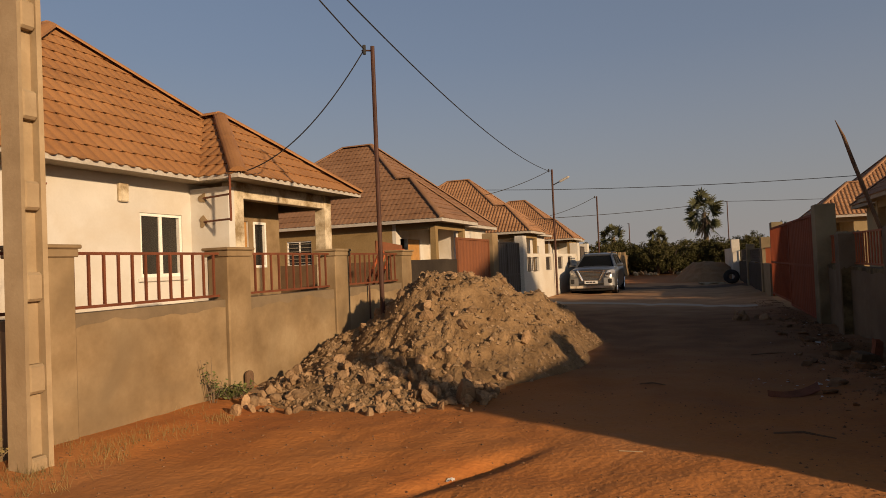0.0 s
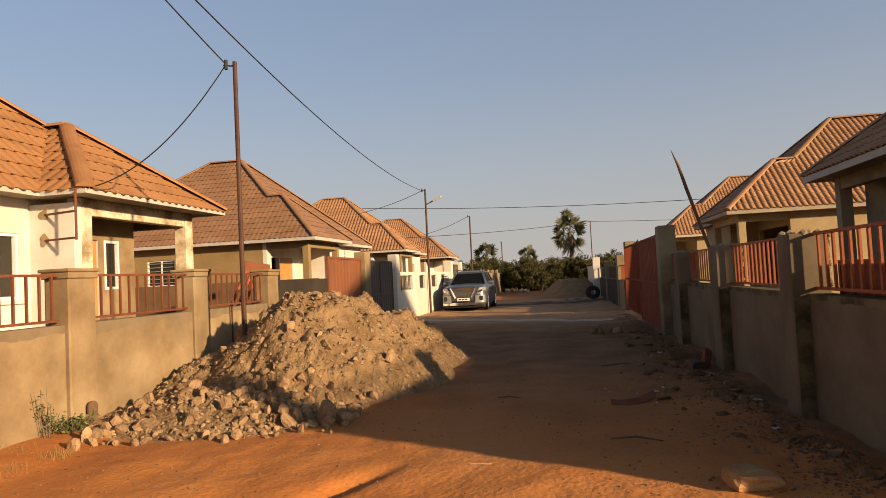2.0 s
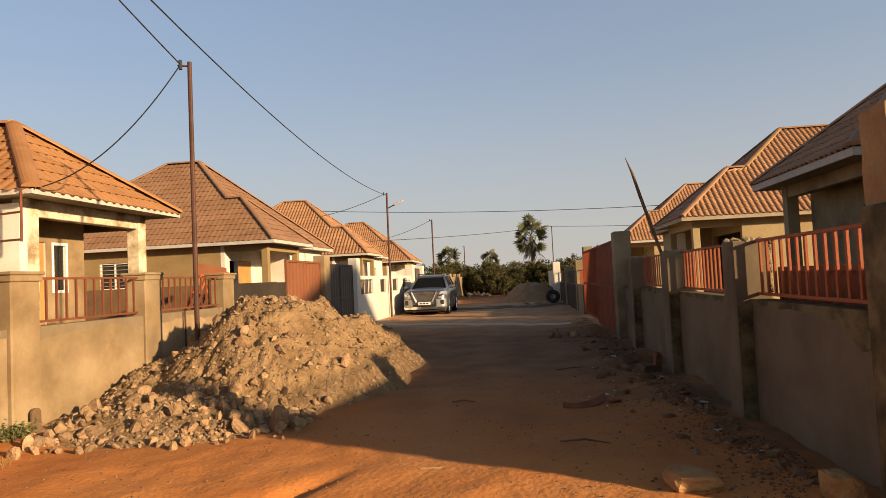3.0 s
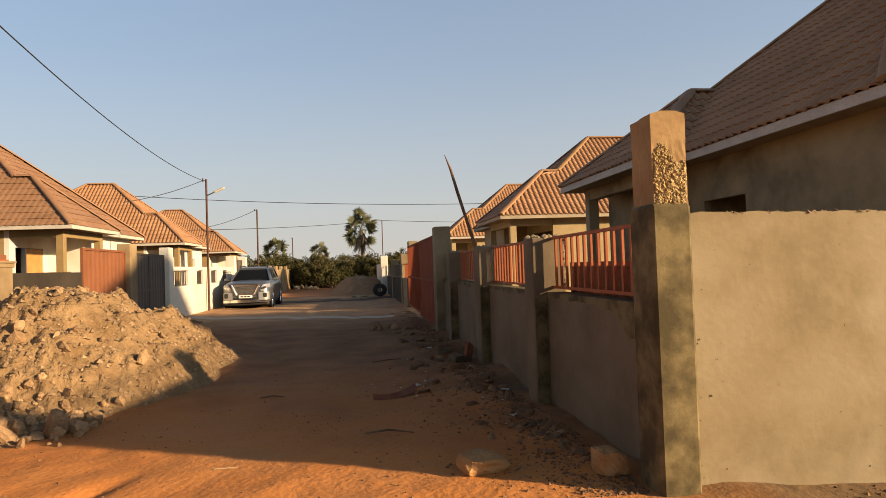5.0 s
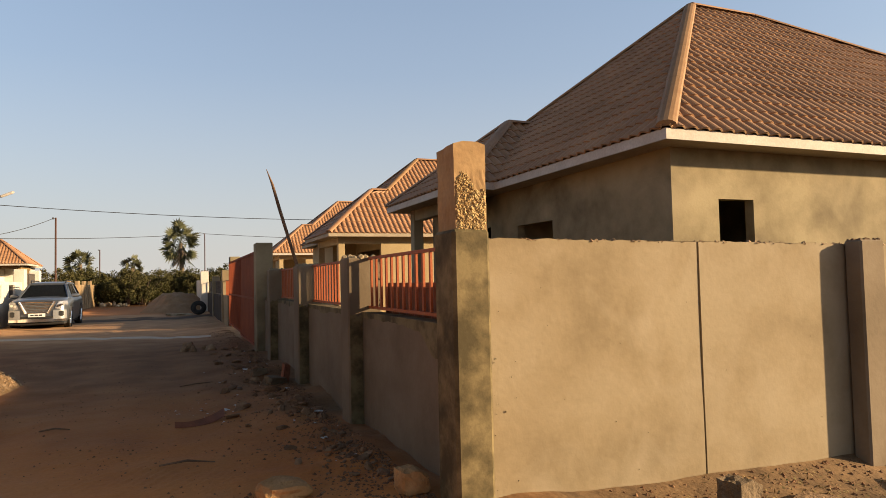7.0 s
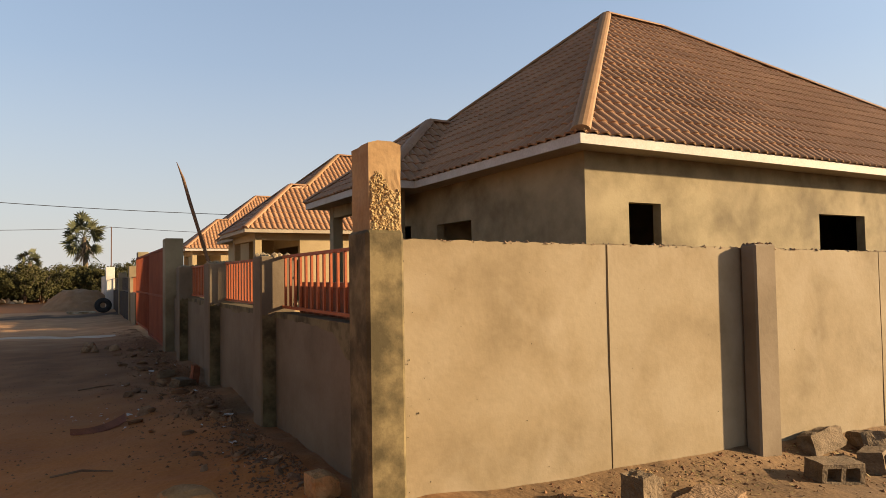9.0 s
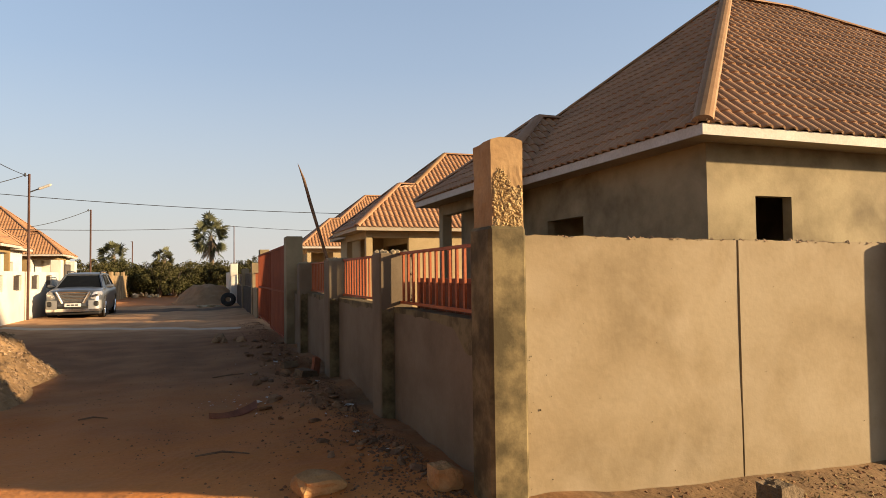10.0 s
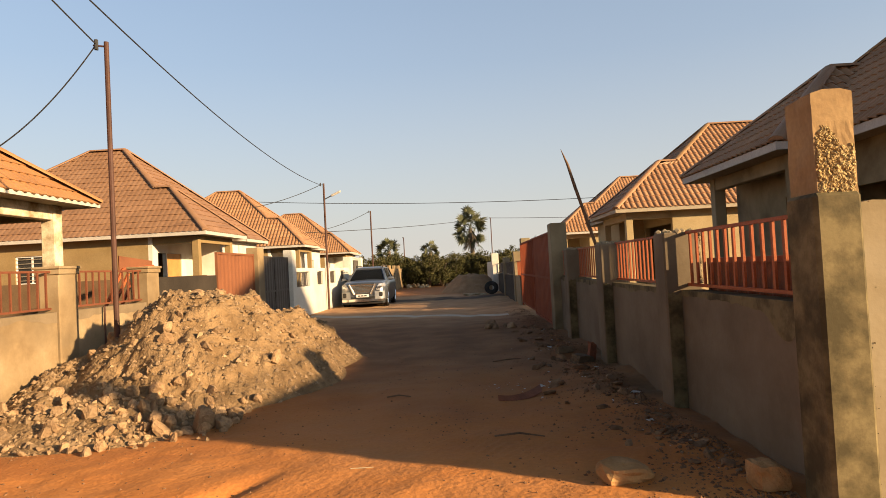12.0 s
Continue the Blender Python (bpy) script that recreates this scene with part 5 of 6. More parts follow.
tiers = [eave, [(x * 0.93, 3.15 + (y - 3.15) * 0.96, z + 0.045) for x, y, z in eave], [(x * 0.72, 3.15 + (y - 3.15) * 0.85, z + 0.068) for x, y, z in eave], [(0, 3.15, 1.71)] * 10]
sh.grid([ring(q + q[:1]) for q in tiers])
part("roof", sh, CAR_PAINT, car, smooth=True)
for i in range(10):
    sh = Shape()
    sh.tube(ring([foot[i], eave[i]]), 0.036 if i in (0, 1, 5, 6) else 0.024, 6)
    part("window_post", sh, CAR_PAINT if i in (0, 1, 5, 6) else BLACK, car)
for q in (foot, eave):
    sh = Shape()
    sh.tube(ring(q + q[:1]), 0.022, 6, False)
    part("window_trim", sh, CAR_PAINT, car)
for sx in (-1, 1):
    sh = Shape()
    sh.tube(ring([(sx * 0.57, 2.25, 1.66), (sx * 0.59, 2.4, 1.745), (sx * 0.59, 3.8, 1.735), (sx * 0.56, 4.0, 1.64)]), 0.022, 6)
    part("roof_rail", sh, BLACK, car, "dark roof rail")
    sh = Shape()
    rowsm = []
    for q, w in ((0.0, 0.03), (0.05, 0.075), (0.16, 0.085), (0.24, 0.07), (0.27, 0.03)):
        rowsm.append([car_at(sx * (0.86 + q), 1.58 + 0.06 * math.cos(a) + 0.2 * q, 1.17 + w * math.sin(a)) for a in [2 * math.pi * m / 10 for m in range(11)]])
    sh.grid(rowsm)
    part("side_mirror", sh, CAR_PAINT, car, smooth=True)
    # tall swept headlamp with a bright bowl
    sh = Shape()
    sh.grid([ring([(sx * 0.56, -0.03, 0.74), (sx * 0.70, 0.0, 0.70), (sx * 0.80, 0.06, 0.74), (sx * 0.905, 0.28, 0.84)]),
             ring([(sx * 0.60, -0.035, 0.86), (sx * 0.72, -0.01, 0.86), (sx * 0.83, 0.07, 0.88), (sx * 0.915, 0.34, 0.92)]),
             ring([(sx * 0.66, 0.02, 0.97), (sx * 0.72, 0.03, 0.985), (sx * 0.81, 0.12, 0.995), (sx * 0.885, 0.42, 0.99)])])
    lamp = part("headlight", sh, LAMP_GLASS, car, "clear swept headlamp", smooth=True)
    for dx, dz in ((0.66, 0.83), (0.76, 0.86)):
        sh = Shape()
        sh.tube(ring([(sx * dx, -0.05, dz), (sx * dx, -0.02, dz)]), 0.045, 10)
        part("lamp_bowl", sh, CHROME, lamp)
    # bumper corner and dark fog lamp recess
    sh = Shape()
    sh.grid([ring([(sx * 0.50, -0.05, z), (sx * 0.68, -0.035, z), (sx * 0.83, 0.02, z), (sx * 0.90, 0.16, z)]) for z in (0.36, 0.52, 0.68)])
    part("bumper_corner", sh, CAR_SILVER, car, smooth=True)
    sh = Shape()
    sh.cbox(CX + sx * 0.74 - 0.085, CX + sx * 0.74 + 0.085, CY - 0.05, CY + 0.1, CZ + 0.46, CZ + 0.64, 0.03)
    part("fog_lamp", sh, BLACK, car, "dark fog lamp recess")
sh = Shape()
sh.face(ring([(-0.34, -0.05, 0.60), (0.34, -0.05, 0.60), (0.50, -0.03, 0.95), (-0.50, -0.03, 0.95)]))
grille = part("grille", sh, GRILLE_M, car, "grey mesh grille")
for a, b, w in (((-0.34, -0.06, 0.59), (0.34, -0.06, 0.59), 0.02), ((-0.53, -0.04, 0.965), (0.53, -0.04, 0.965), 0.022), ((-0.33, -0.06, 0.57), (-0.54, -0.04, 0.985), 0.042), ((0.33, -0.06, 0.57), (0.54, -0.04, 0.985), 0.042)):
    sh = Shape()
    sh.tube(ring([a, b]), w, 6)
    part("grille_surround", sh, CHROME, grille, "chrome grille surround")
for k in range(6):
    sh = Shape()
    sh.tube(ring([(-0.36 - 0.022 * k, -0.055, 0.64 + 0.052 * k), (0.36 + 0.022 * k, -0.055, 0.64 + 0.052 * k)]), 0.007, 4)
    part("grille_bar", sh, CHROME, grille)
sh = Shape()
sh.grid([ring([(x, -0.07 + 0.16 * abs(x / 0.88) ** 3, z) for x in [-0.88 + 1.76 * i / 12 for i in range(13)]]) for z in (0.27, 0.33, 0.38)])
part("bumper_trim", sh, CHROME, car, "bright lower bumper trim", smooth=True)
sh = Shape()
sh.cbox(CX - 0.50, CX + 0.50, CY - 0.045, CY + 0.1, CZ + 0.385, CZ + 0.475, 0.02)
part("air_intake", sh, BLACK, car, "dark lower air intake")
sh = Shape()
sh.cbox(CX - 0.86, CX + 0.86, CY + 0.04, CY + 4.5, CZ + 0.16, CZ + 0.26, 0.03)
part("underbody", sh, BLACK, car)
sh = Shape()
sh.cbox(CX - 0.26, CX + 0.26, CY - 0.08, CY - 0.045, CZ + 0.45, CZ + 0.57, 0.005)
plate = part("number_plate", sh, PLATE_W, car)
for k in range(3):
    sh = Shape()
    sh.box(CX - 0.19 + 0.13 * k, CX - 0.09 + 0.13 * k, CY - 0.084, CY - 0.079, CZ + 0.485, CZ + 0.535)
    part("plate_bar", sh, BLACK, plate)
for sx in (-1, 1):
    for y in (0.95, 3.75):
        sh = Shape()
        rowsw = []
        for q, rad in ((0.70, 0.30), (0.715, 0.35), (0.80, 0.36), (0.905, 0.35), (0.925, 0.27)):
            rowsw.append([car_at(sx * q, y + rad * math.cos(a), 0.36 + rad * math.sin(a)) for a in [2 * math.pi * i / 24 for i in range(25)]])
        sh.grid(rowsw)
        wheel = part("wheel", sh, RUBBER, car, "dusty black tyre", smooth=True)
        sh = Shape()
        c = [car_at(sx * 0.905, y + 0.265 * math.cos(a), 0.36 + 0.265 * math.sin(a)) for a in [2 * math.pi * i / 24 for i in range(24)]]
        sh.face(c)
        part("rim", sh, BLACK, wheel)
        for k in range(6):
            a = math.pi * k / 3
            sh = Shape()
            sh.tube([car_at(sx * 0.92, y, 0.36), car_at(sx * 0.92, y + 0.25 * math.cos(a), 0.36 + 0.25 * math.sin(a))], 0.028, 6)
            part("spoke", sh, CHROME, wheel)
        sh = Shape()
        rim_ = [2 * math.pi * i / 24 for i in range(24)]
        sh.grid([[car_at(sx * 0.895, y + q * math.cos(a), 0.40 + q * math.sin(a)) for a in rim_ + rim_[:1]] for q in (0.01, 0.42)] + [[car_at(sx * 0.934, y + 0.425 * math.cos(a), 0.40 + 0.425 * math.sin(a)) for a in rim_ + rim_[:1]]])
        part("wheel_arch", sh, BLACK, car)


# ---- small things ----
BLOCK = material("broken_block", [(0.105, 0.075, 0.043), (0.175, 0.125, 0.075)], 6, 50, 0.95, 0.6)
CLAY = material("clay_lump", [(0.30, 0.155, 0.055), (0.40, 0.235, 0.10)], 5, 50, 0.95, 0.6)
SCRAP = material("rusty_scrap", [(0.15, 0.055, 0.03), (0.24, 0.09, 0.045)], 6, 50, 0.8, 0.2)
PAPER = material("pale_litter", [(0.45, 0.43, 0.40), (0.60, 0.58, 0.55)], 8, 50, 0.8, 0.1)
GREEN = material("weed_leaf", [(0.06, 0.075, 0.02), (0.12, 0.13, 0.04)], 4, 30, 0.7, 0, vary=0.3, island=True)


def broken_block(x, y, sx, sy, sz, rz, seed, mat=BLOCK, label="broken grey concrete block lying by the wall", tilt=0.0, lift=0.0):
    r = random.Random(seed)
    bm = bmesh.new()
    bmesh.ops.create_cube(bm, size=1)
    bmesh.ops.subdivide_edges(bm, edges=bm.edges[:], cuts=4, use_grid_fill=True)
    for v in bm.verts:
        p = v.co.copy()
        v.co = Vector((p.x * sx, p.y * sy, p.z * sz))
        k = noise.noise(p * 3 + Vector((seed, 0, 0)))
        if mat is CLAY:
            v.co *= 1.25 - 0.55 * p.length
        v.co *= 1 + 0.16 * k + 0.07 * noise.noise(p * 9 + Vector((0, seed, 0)))
        if p.z > 0.2 and p.x > 0.1:
            v.co.z -= sz * 0.35 * (p.x - 0.1) * (1 + k)
    sh = Shape()
    z = ground_z(x, y) + sz * 0.42 + lift
    sh.take(bm, Matrix.Translation((x, y, z)) @ Euler((tilt, tilt * 0.5, rz)).to_matrix().to_4x4())
    return solo("broken_block", sh, mat, label, "concrete block", origin=(x, y, z - sz * 0.42))


broken_block(4.80, 2.06, 0.21, 0.16, 0.26, 0.2, 1)
broken_block(7.42, 2.46, 0.48, 0.14, 0.2, 0.05, 2, tilt=-0.22)
broken_block(8.0, 2.38, 0.24, 0.2, 0.2, -0.4, 5, tilt=-0.2)
broken_block(5.38, 2.0, 0.5, 0.3, 0.07, 0.3, 6, STONE, "flat broken mortar slab lying on the earth")
broken_block(2.20, 3.22, 0.34, 0.24, 0.12, 0.35, 7, CLAY, "tan lump of clay mortar half sunk in the earth", tilt=0.12)
broken_block(2.96, 2.94, 0.2, 0.2, 0.17, 0.1, 8, CLAY, "block fragment leaning at the wall's foot")



def hollow_block(x, y, rz, tilt, seed):
    """A hollow concrete block with two cavities, lying on its side."""
    z = ground_z(x, y) + 0.085
    sh = Shape()
    for a0, a1, b0, b1 in ((-0.20, 0.20, -0.09, -0.055), (-0.20, 0.20, 0.055, 0.09), (-0.20, -0.155, -0.055, 0.055), (-0.022, 0.022, -0.055, 0.055), (0.155, 0.20, -0.055, 0.055)):
        bm = bmesh.new()
        bmesh.ops.create_cube(bm, size=1)
        bmesh.ops.subdivide_edges(bm, edges=bm.edges[:], cuts=3, use_grid_fill=True)
        for v in bm.verts:
            p = v.co
            q = Vector(((a0 + a1) / 2 + p.x * (a1 - a0), 0.19 * p.y, (b0 + b1) / 2 + p.z * (b1 - b0)))
            v.co = q + 0.007 * Vector((noise.noise(q * 14 + Vector((seed, 0, 0))), noise.noise(q * 14 + Vector((0, seed, 0))), noise.noise(q * 14 + Vector((0, 0, seed)))))
        sh.take(bm, Matrix.Translation((x, y, z)) @ Euler((tilt, 0.06, rz)).to_matrix().to_4x4())
    return solo("hollow_block", sh, BLOCK, "broken hollow concrete block lying at the wall's foot", "concrete block", origin=(x, y, z - 0.085), group="hollow blocks")


hollow_block(6.88, 2.04, -0.28, 0.08, 3)
hollow_block(7.62, 2.12, 0.35, -0.15, 8)

rubble = thing("wall_rubble", (2.85, 4.2, 0), "small heap of broken blocks and clods at the wall foot", "rubble")
rr = random.Random(21)
for k in range(80):
    put_clod("clod", rubble, 2.95 - abs(rr.gauss(0, 0.22)), rr.gauss(4.1, 0.42), 0.014 + 0.05 * rr.random() ** 2.4, CLODS, 0.25)
rubble = thing("wall_rubble", (2.8, 8.4, 0), "scattered clods and broken blocks along the shaded wall", "rubble")
for k in range(190):
    put_clod("clod", rubble, 3.0 - abs(rr.gauss(0, 0.45)), rr.uniform(5.2, 14), 0.018 + 0.085 * rr.random() ** 3, CLODS, 0.3)
lumps = thing("road_rubble", (1.9, 14.2, 0), "low lump of rubble lying on the street", "rubble")
for k in range(9):
    put_rock("clod", lumps, 1.9 + rr.gauss(0, 0.2), 14.2 + rr.gauss(0, 0.25), 0.06 + 0.08 * rr.random(), ROCKS, 0.3)
# pale stones, their colour lightened for the sunlight that misses them
LIT_PALE_ROCKS = [rock_mesh("stone", BEAM, 90 + k, 1) for k in range(5)]
far_stones = thing("stone_row", (-2, 55.5, -0.2), "row of pale building stones at the street's end, brightened for sunlight", "stones")
for k in range(34):
    put_rock("stone", far_stones, rr.uniform(-4.0, 1.4), 54.6 + rr.gauss(0, 0.4), 0.10 + 0.2 * rr.random(), LIT_PALE_ROCKS, 0.1)
heel = thing("fence_foot_stones", (-3.3, 4.6, 0), "loose tan stones at the foot of the fence", "stones")
for x, y, q in ((-3.25, 4.4, 0.055), (-3.05, 4.45, 0.045), (-2.85, 4.45, 0.055), (-2.6, 4.62, 0.04), (-3.45, 4.9, 0.05), (-2.2, 4.75, 0.04), (-1.9, 4.85, 0.045), (-1.45, 5.0, 0.04)):
    put_rock("stone", heel, x, y, q, ROCKS, 0.15)

# thin flagstones and a board by the second fence pillar
sh = Shape()
outline = [(-0.065, 0.0), (0.065, 0.0), (0.065, 0.19)] + [(0.065 * math.cos(a), 0.19 + 0.055 * math.sin(a)) for a in [math.pi * i / 8 for i in range(1, 8)]] + [(-0.065, 0.19)]
faces = [[(-3.865 - 0.02 * z + d, 5.17 + y, z) for y, z in outline] for d in (0.0, 0.025)]
sh.face(faces[0])
sh.face(faces[1])
sh.grid([f + f[:1] for f in faces])
solo("wooden_board", sh, TIMBER, "short brown round-topped board leaning against the fence pillar", "board", origin=(-3.87, 5.14, 0))
for k, (x, y, w, d, z) in enumerate(((-3.6, 5.0, 0.45, 0.22, 0.05), (-3.35, 4.85, 0.5, 0.16, 0.03))):
    broken_block(x, y, w, d, 0.05, 0.3 + k, 30 + k, STONE, "flat tan flagstone by the fence")

# tin scrap, stick and litter on the shaded street
sh = Shape()
sh.grid([[(1.56 + 0.48 * i / 10, 5.98 + (0.02 + 0.15 * i / 10) * j / 3 + 0.2 * (i / 10) ** 2, ground_z(1.8, 6.2) + 0.012 + 0.05 * (i / 10 - 0.4) ** 2 * 3 + 0.015 * j) for i in range(11)] for j in range(4)])
sh.grid([[(1.56 + 0.48 * i / 10, 5.98 + (0.02 + 0.15 * i / 10) * j / 3 + 0.2 * (i / 10) ** 2, ground_z(1.8, 6.2) + 0.002 + 0.05 * (i / 10 - 0.4) ** 2 * 3 + 0.015 * j) for i in range(11)] for j in range(4)])
solo("metal_scrap", sh, SCRAP, "bent dark red sheet metal scrap lying on the street", "scrap", origin=(1.85, 6.2, 0))
for k, (a, b) in enumerate((((1.45, 4.42), (1.85, 4.36)), ((0.35, 6.3), (0.62, 6.24)), ((1.62, 8.8), (2.05, 8.85)))):
    sh = Shape()
    sh.tube([(*a, ground_z(*a) + 0.012), ((a[0] + b[0]) / 2, (a[1] + b[1]) / 2 + 0.02, ground_z(*a) + 0.03), (*b, ground_z(*b) + 0.012)], [0.008, 0.01, 0.005], 6)
    solo("stick", sh, TIMBER, "dark broken stick lying on the street", "stick", origin=(*a, 0), group="sticks")
sh = Shape()
sh.tube([(0.40, 3.72, ground_z(0.4, 3.72) + 0.006), (0.56, 3.74, ground_z(0.56, 3.74) + 0.006)], 0.004, 6)
solo("stick", sh, POST_C, "thin pale stick lying on the sunlit earth", "stick", origin=(0.6, 3.73, 0), group="sticks")
broken_block(3.0, 8.36, 0.10, 0.07, 0.27, 0.4, 52, SCRAP, "broken red brick standing on end at the wall foot", tilt=0.15)
broken_block(2.82, 8.15, 0.30, 0.16, 0.12, 0.7, 53, BLOCK, "broken grey block lying among the wall rubble", tilt=0.2)
broken_block(2.72, 9.1, 0.22, 0.14, 0.10, 0.2, 54, BLOCK, "broken grey block lying among the wall rubble", tilt=-0.15)
rr = random.Random(33)
for x, y, q in ((2.95, 5.85, 0.09), (2.9, 6.05, 0.06), (2.75, 4.6, 0.05), (2.1, 6.6, 0.05), (2.2, 6.75, 0.04), (2.15, 8.6, 0.05), (-0.62, 3.05, 0.05), (2.9, 7.6, 0.05), (2.6, 9.9, 0.07)):
    sh = Shape()
    z = ground_z(x, y) + 0.01
    sh.grid([[(x + q * (i / 3 - 0.5) + rr.uniform(-0.01, 0.01), y + q * (j / 3 - 0.5) + rr.uniform(-0.01, 0.01), z + 0.4 * q * rr.random()) for i in range(4)] for j in range(4)])
    solo("litter", sh, PAPER, "crumpled pale plastic litter on the ground", "litter", origin=(x, y, z), group="litter scraps")

# weeds and dry grass at the fence foot
def weed(x, y, h, n, seed, mat, label, spread=0.12, leaf=0.03):
    r = random.Random(seed)
    t = thing("weed_plant", (x, y, ground_z(x, y)), label, "plant", "weeds")
    z0 = ground_z(x, y)
    st, lf = Shape(), Shape()
    for k in range(n):
        a = r.uniform(0, 6.28)
        q = spread * r.random()
        tip = Vector((x + q * 1.6 * math.cos(a), y + q * 1.6 * math.sin(a), z0 + h * r.uniform(0.4, 1.0)))
        st.tube([(x + q * 0.4 * math.cos(a), y + q * 0.4 * math.sin(a), z0 - 0.02), tip], 0.003, 4, False)
        for j in range(9):
            p = Vector((x, y, z0)).lerp(tip, r.uniform(0.3, 1.0)) + Vector((r.gauss(0, 0.03), r.gauss(0, 0.03), r.gauss(0, 0.02)))
            e = Vector((r.gauss(0, 1), r.gauss(0, 1), r.gauss(0, 0.6))).normalized() * leaf * r.uniform(0.6, 1.3)
            f = e.cross(Vector((r.gauss(0, 1), r.gauss(0, 1), r.gauss(0, 1)))).normalized() * leaf * 0.4
            lf.face([p - e, p + f, p + e, p - f])
    part("stem", st, BARK, t)
    part("leaves", lf, mat, t)


weed(-3.72, 4.72, 0.17, 30, 1, GREEN, "low green weed at the foot of the fence pillar", 0.16)
weed(-3.80, 4.5, 0.5, 9, 2, GREEN, "sparse thin-stemmed weed against the fence wall", 0.10, 0.022)
weed(-3.75, 2.05, 0.25, 26, 3, DRY, "dry weed at the foot of the utility post", 0.12, 0.02)


r = random.Random(8)
tufts = [(r.gauss(-3.45, 0.16), r.uniform(1.9, 4.3), r.uniform(0.04, 0.12)) for k in range(26)]
sh = Shape()
for k in range(760):
    cx, cy, spread = r.choice(tufts)
    x, y = r.gauss(cx, spread), r.gauss(cy, spread)
    z = ground_z(x, y)
    a, h, b = r.uniform(0, 6.28), r.uniform(0.02, 0.10), r.uniform(0.01, 0.06)
    d = Vector((math.cos(a), math.sin(a), 0))
    sh.face([(x - 0.002, y, z - 0.01), (x + 0.002, y + 0.001, z - 0.01), (x + d.x * b, y + d.y * b, z + h)])
solo("dry_grass", sh, DRY, "thin dry grass tufts along the fence foot", "grass", "stuff")

# rods standing out of the first fence pillar
for k, (dx, dy) in enumerate(((-0.05, -0.12), (-0.18, -0.3))):
    sh = Shape()
    x, y = LX - 0.1 + dx, 2.9 + dy
    sh.tube([(x, y, 1.6), (x, y, 1.95), (x + 0.02, y + 0.03, 2.1), (x + 0.03, y + 0.07, 2.18)], 0.006, 6)
    solo("steel_rod", sh, RUST, "bent rusty reinforcing rod standing from the pillar", "rod", origin=(x, y, 1.6), group="reinforcing rods")

sh = Shape()
sh.cbox(-3.895, -3.873, 8.255, 8.28, 0.5, 1.09, 0.004)
solo("steel_stub", sh, STEEL, "short dark steel stub fixed to the low fence wall", "steel stub", origin=(-3.88, 8.265, 0.5))

# orange frame stacked in the yard behind the third fence bay
t = thing("scrap_railing", (-5.0, 11, 0), "orange-primed welded spare railing leaning in the yard", "railing")
for a, b in (((-5.2, 9.9, 0.2), (-5.0, 10.9, 1.66)), ((-5.2, 10.9, 0.2), (-5.0, 12.0, 1.66)), ((-5.0, 10.9, 1.66), (-5.0, 12.1, 1.72)), ((-5.15, 10.2, 0.6), (-5.15, 11.2, 0.6)), ((-5.2, 10.2, 0.2), (-5.02, 11.15, 1.6)), ((-5.2, 10.5, 0.2), (-5.02, 11.4, 1.6)), ((-5.2, 9.9, 0.2), (-5.2, 10.9, 0.2))):
    sh = Shape()
    sh.tube([a, b], 0.03, 4)
    part("bar", sh, ORANGE, t)
sh = Shape()
sh.grid([[(-5.2 + d, 11.12, 1.66), (-5.2 + d, 12.42, 1.70)] for d in (0, 0.02)] + [[(-5.2 + d, 11.12, 1.92), (-5.2 + d, 12.42, 1.84)] for d in (0.02, 0)] + [[(-5.2, 11.12, 1.66), (-5.2, 12.42, 1.70)]])
part("cross_sheet", sh, GATE_BROWN, t)
sh = Shape()
sh.box(-5.21, -5.19, 9.9, 10.9, -0.1, 0.22)
part("foot", sh, ORANGE, t)

# old tyre beside the far white pillar
sh = Shape()
rows = []
for i in range(25):
    a = 2 * math.pi * i / 24
    c = Vector((2.62 + 0.25 * math.cos(a), 33.5 + 0.12 * math.sin(a), ground_z(2.65, 33.5) + 0.34 + 0.23 * math.sin(a)))
    o = Vector((math.cos(a), 0.4 * math.sin(a), math.sin(a))).normalized()
    rows.append([c + o * (0.12 * math.cos(b)) + Vector((0, 0.11 * math.sin(b), 0)) for b in [2 * math.pi * j / 10 for j in range(11)]])
sh.grid(rows)
solo("old_tyre", sh, RUBBER, "old black tyre leaning by the far wall", "tyre", smooth=True, origin=(2.65, 33.5, ground_z(2.65, 33.5)))

broken_block(1.75, 33.6, 1.1, 0.7, 0.09, 0.15, 17, BEAM, "flat pale concrete slab lying by the sand heap")

# door leaf in the porch of the cream house
sh = Shape()
sh.cbox(-9.80, -9.76, 22.99, 24.19, 0.25, 2.44, 0.01)
part("wooden_door", sh, DOOR_WOOD, h3, "varnished wooden door leaf")

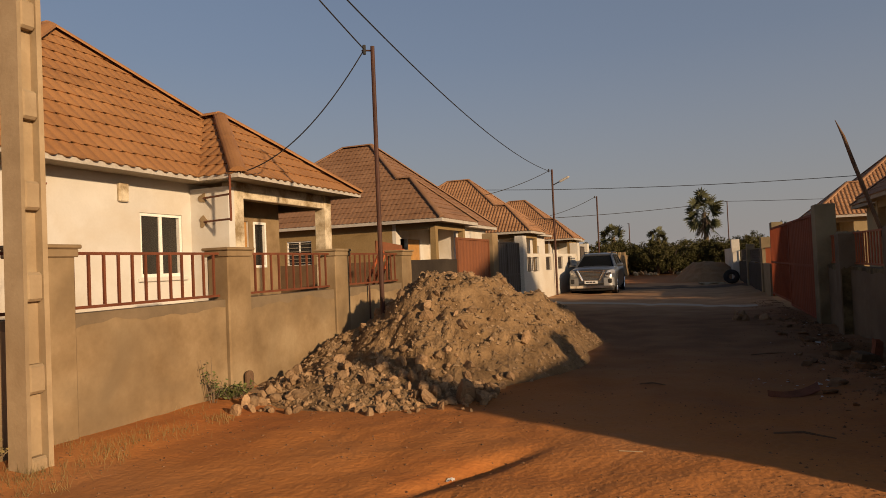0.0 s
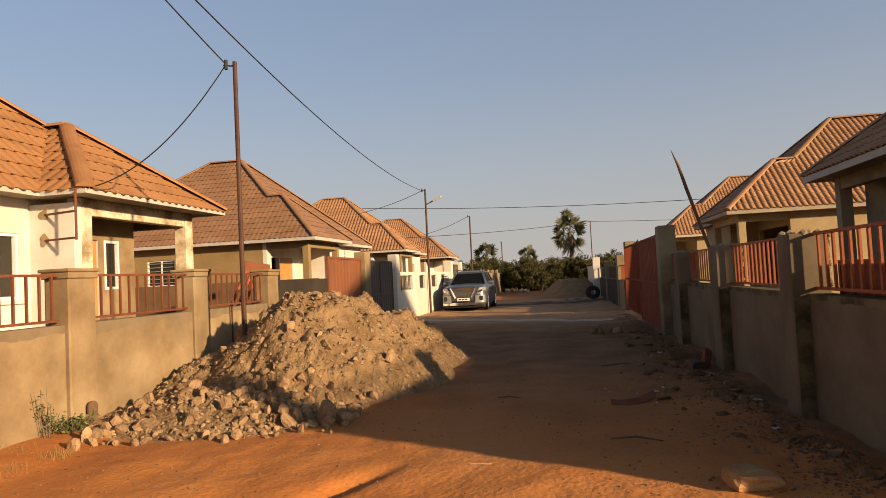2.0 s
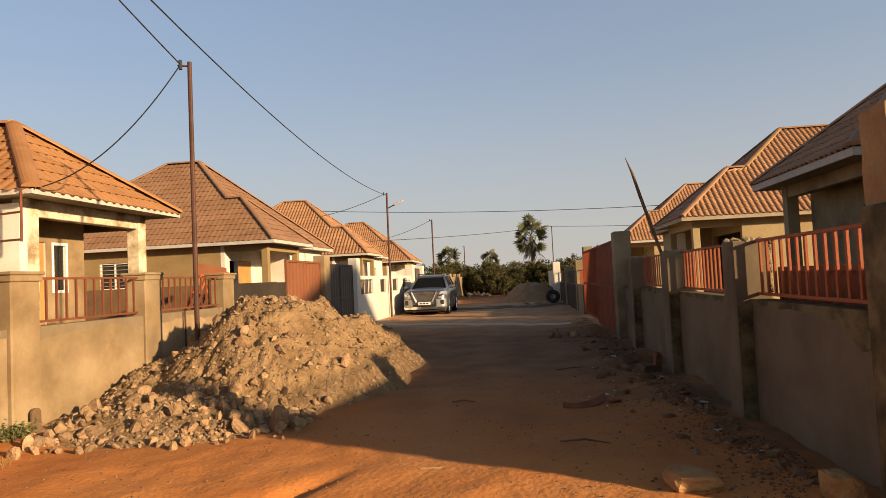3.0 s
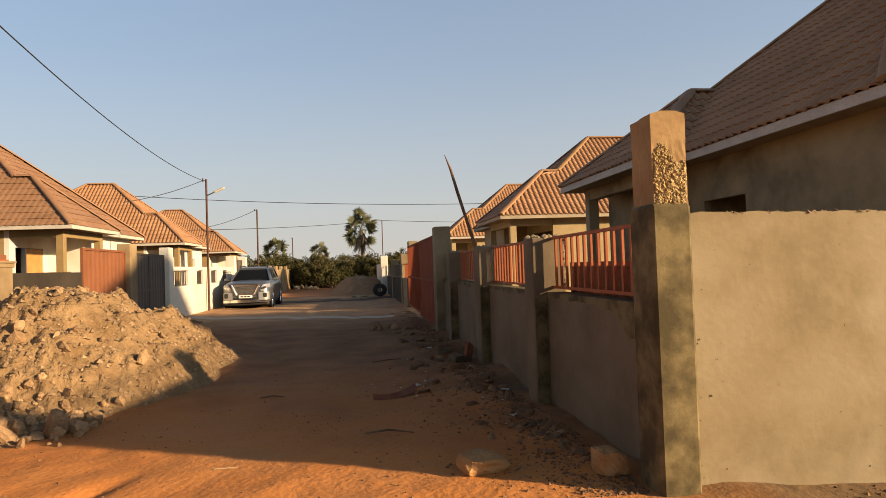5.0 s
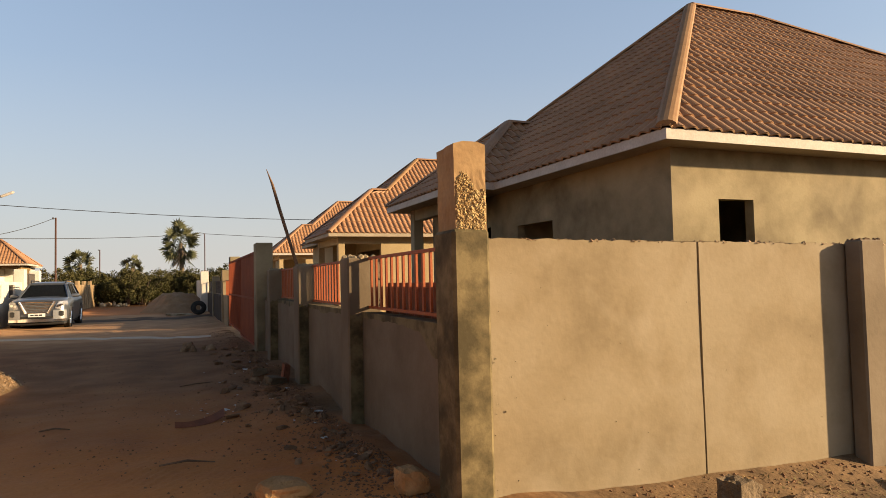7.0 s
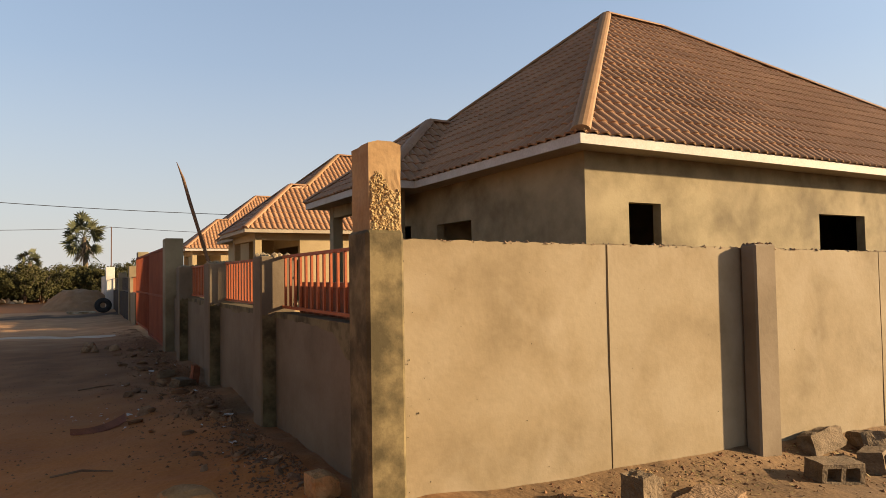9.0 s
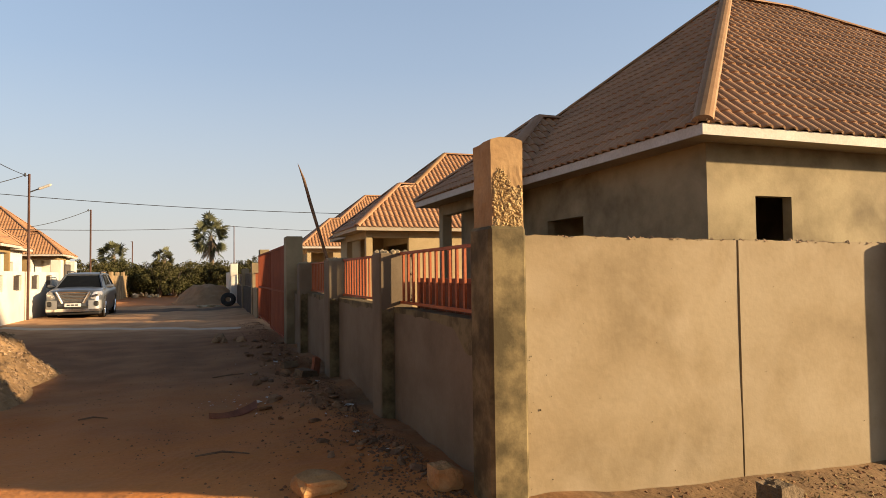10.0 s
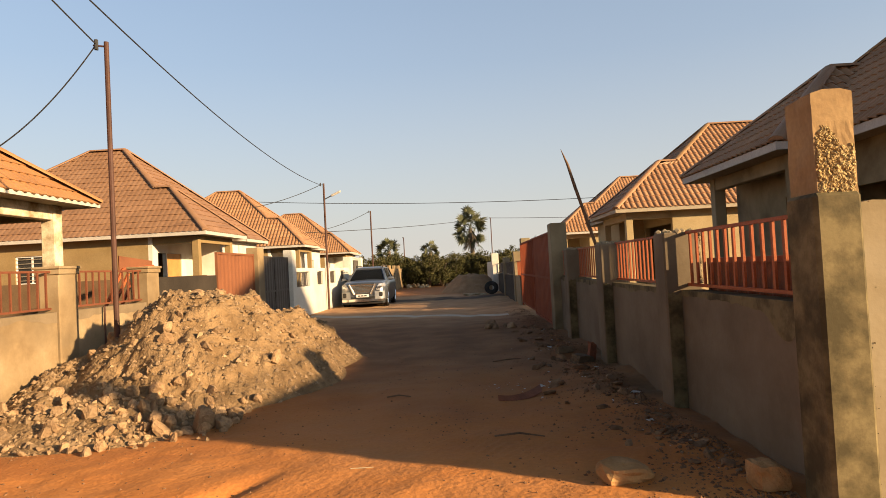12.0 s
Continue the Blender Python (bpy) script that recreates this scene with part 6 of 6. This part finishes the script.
# chipped spots on the sunlit wall
chips = Shape()
r = random.Random(14)
for k in range(46):
    x = 3.38 + (0.25 * r.random() ** 2 if k % 2 else 4.0 * r.random())
    z = r.uniform(0.0, 1.5)
    q = 0.0025 + 0.0045 * r.random() ** 3
    bm = bmesh.new()
    bmesh.ops.create_icosphere(bm, subdivisions=1, radius=q)
    chips.take(bm, Matrix.Translation((x, SY - 0.002, z)) @ Matrix.Diagonal((r.uniform(0.5, 1.2), 0.5, r.uniform(0.6, 1.8), 1)))
solo("wall_chips", chips, CRACK, "small dark chips and crumbs in the plastered wall", "plaster chips", "stuff")


r = random.Random(51)
sh = Shape()
for k in range(2600):
    x = r.uniform(4.6, 11.5)
    y = 2.55 - abs(r.gauss(0, 0.6))
    if noise.noise(Vector((x * 1.3, y * 1.3, 2))) < r.uniform(-0.5, 0.3):
        continue
    z = ground_z(x, y) + 0.004
    e = Vector((r.gauss(0, 1), r.gauss(0, 1), r.gauss(0, 0.35))).normalized() * r.uniform(0.008, 0.03)
    f = e.cross(Vector((r.gauss(0, 0.4), r.gauss(0, 0.4), 1))).normalized() * r.uniform(0.003, 0.009)
    p = Vector((x, y, z + r.uniform(0, 0.012)))
    sh.face([p - e, p + f, p + e, p - f])
solo("leaf_litter", sh, DRY, "dry leaves and straw strewn along the wall foot", "dry leaves", "stuff")

# pale specks of litter round the scrap and the wall foot
r = random.Random(71)
sh = Shape()
for k in range(70):
    if k % 3:
        x, y = 3.0 - abs(r.gauss(0, 0.35)), r.uniform(3.2, 15)
    else:
        x, y = r.gauss(1.9, 0.25), r.gauss(6.6, 0.35)
    z = ground_z(x, y) + 0.012
    q = r.uniform(0.006, 0.022)
    pts = [Vector((x + q * math.cos(a) * r.uniform(0.6, 1.2), y + q * math.sin(a) * r.uniform(0.6, 1.2), z + q * r.uniform(-0.2, 0.6))) for a in (0.4, 1.9, 3.4, 5.0)]
    sh.face(pts)
solo("litter_specks", sh, PAPER, "small pale scraps of paper and plastic on the street", "litter", "stuff")
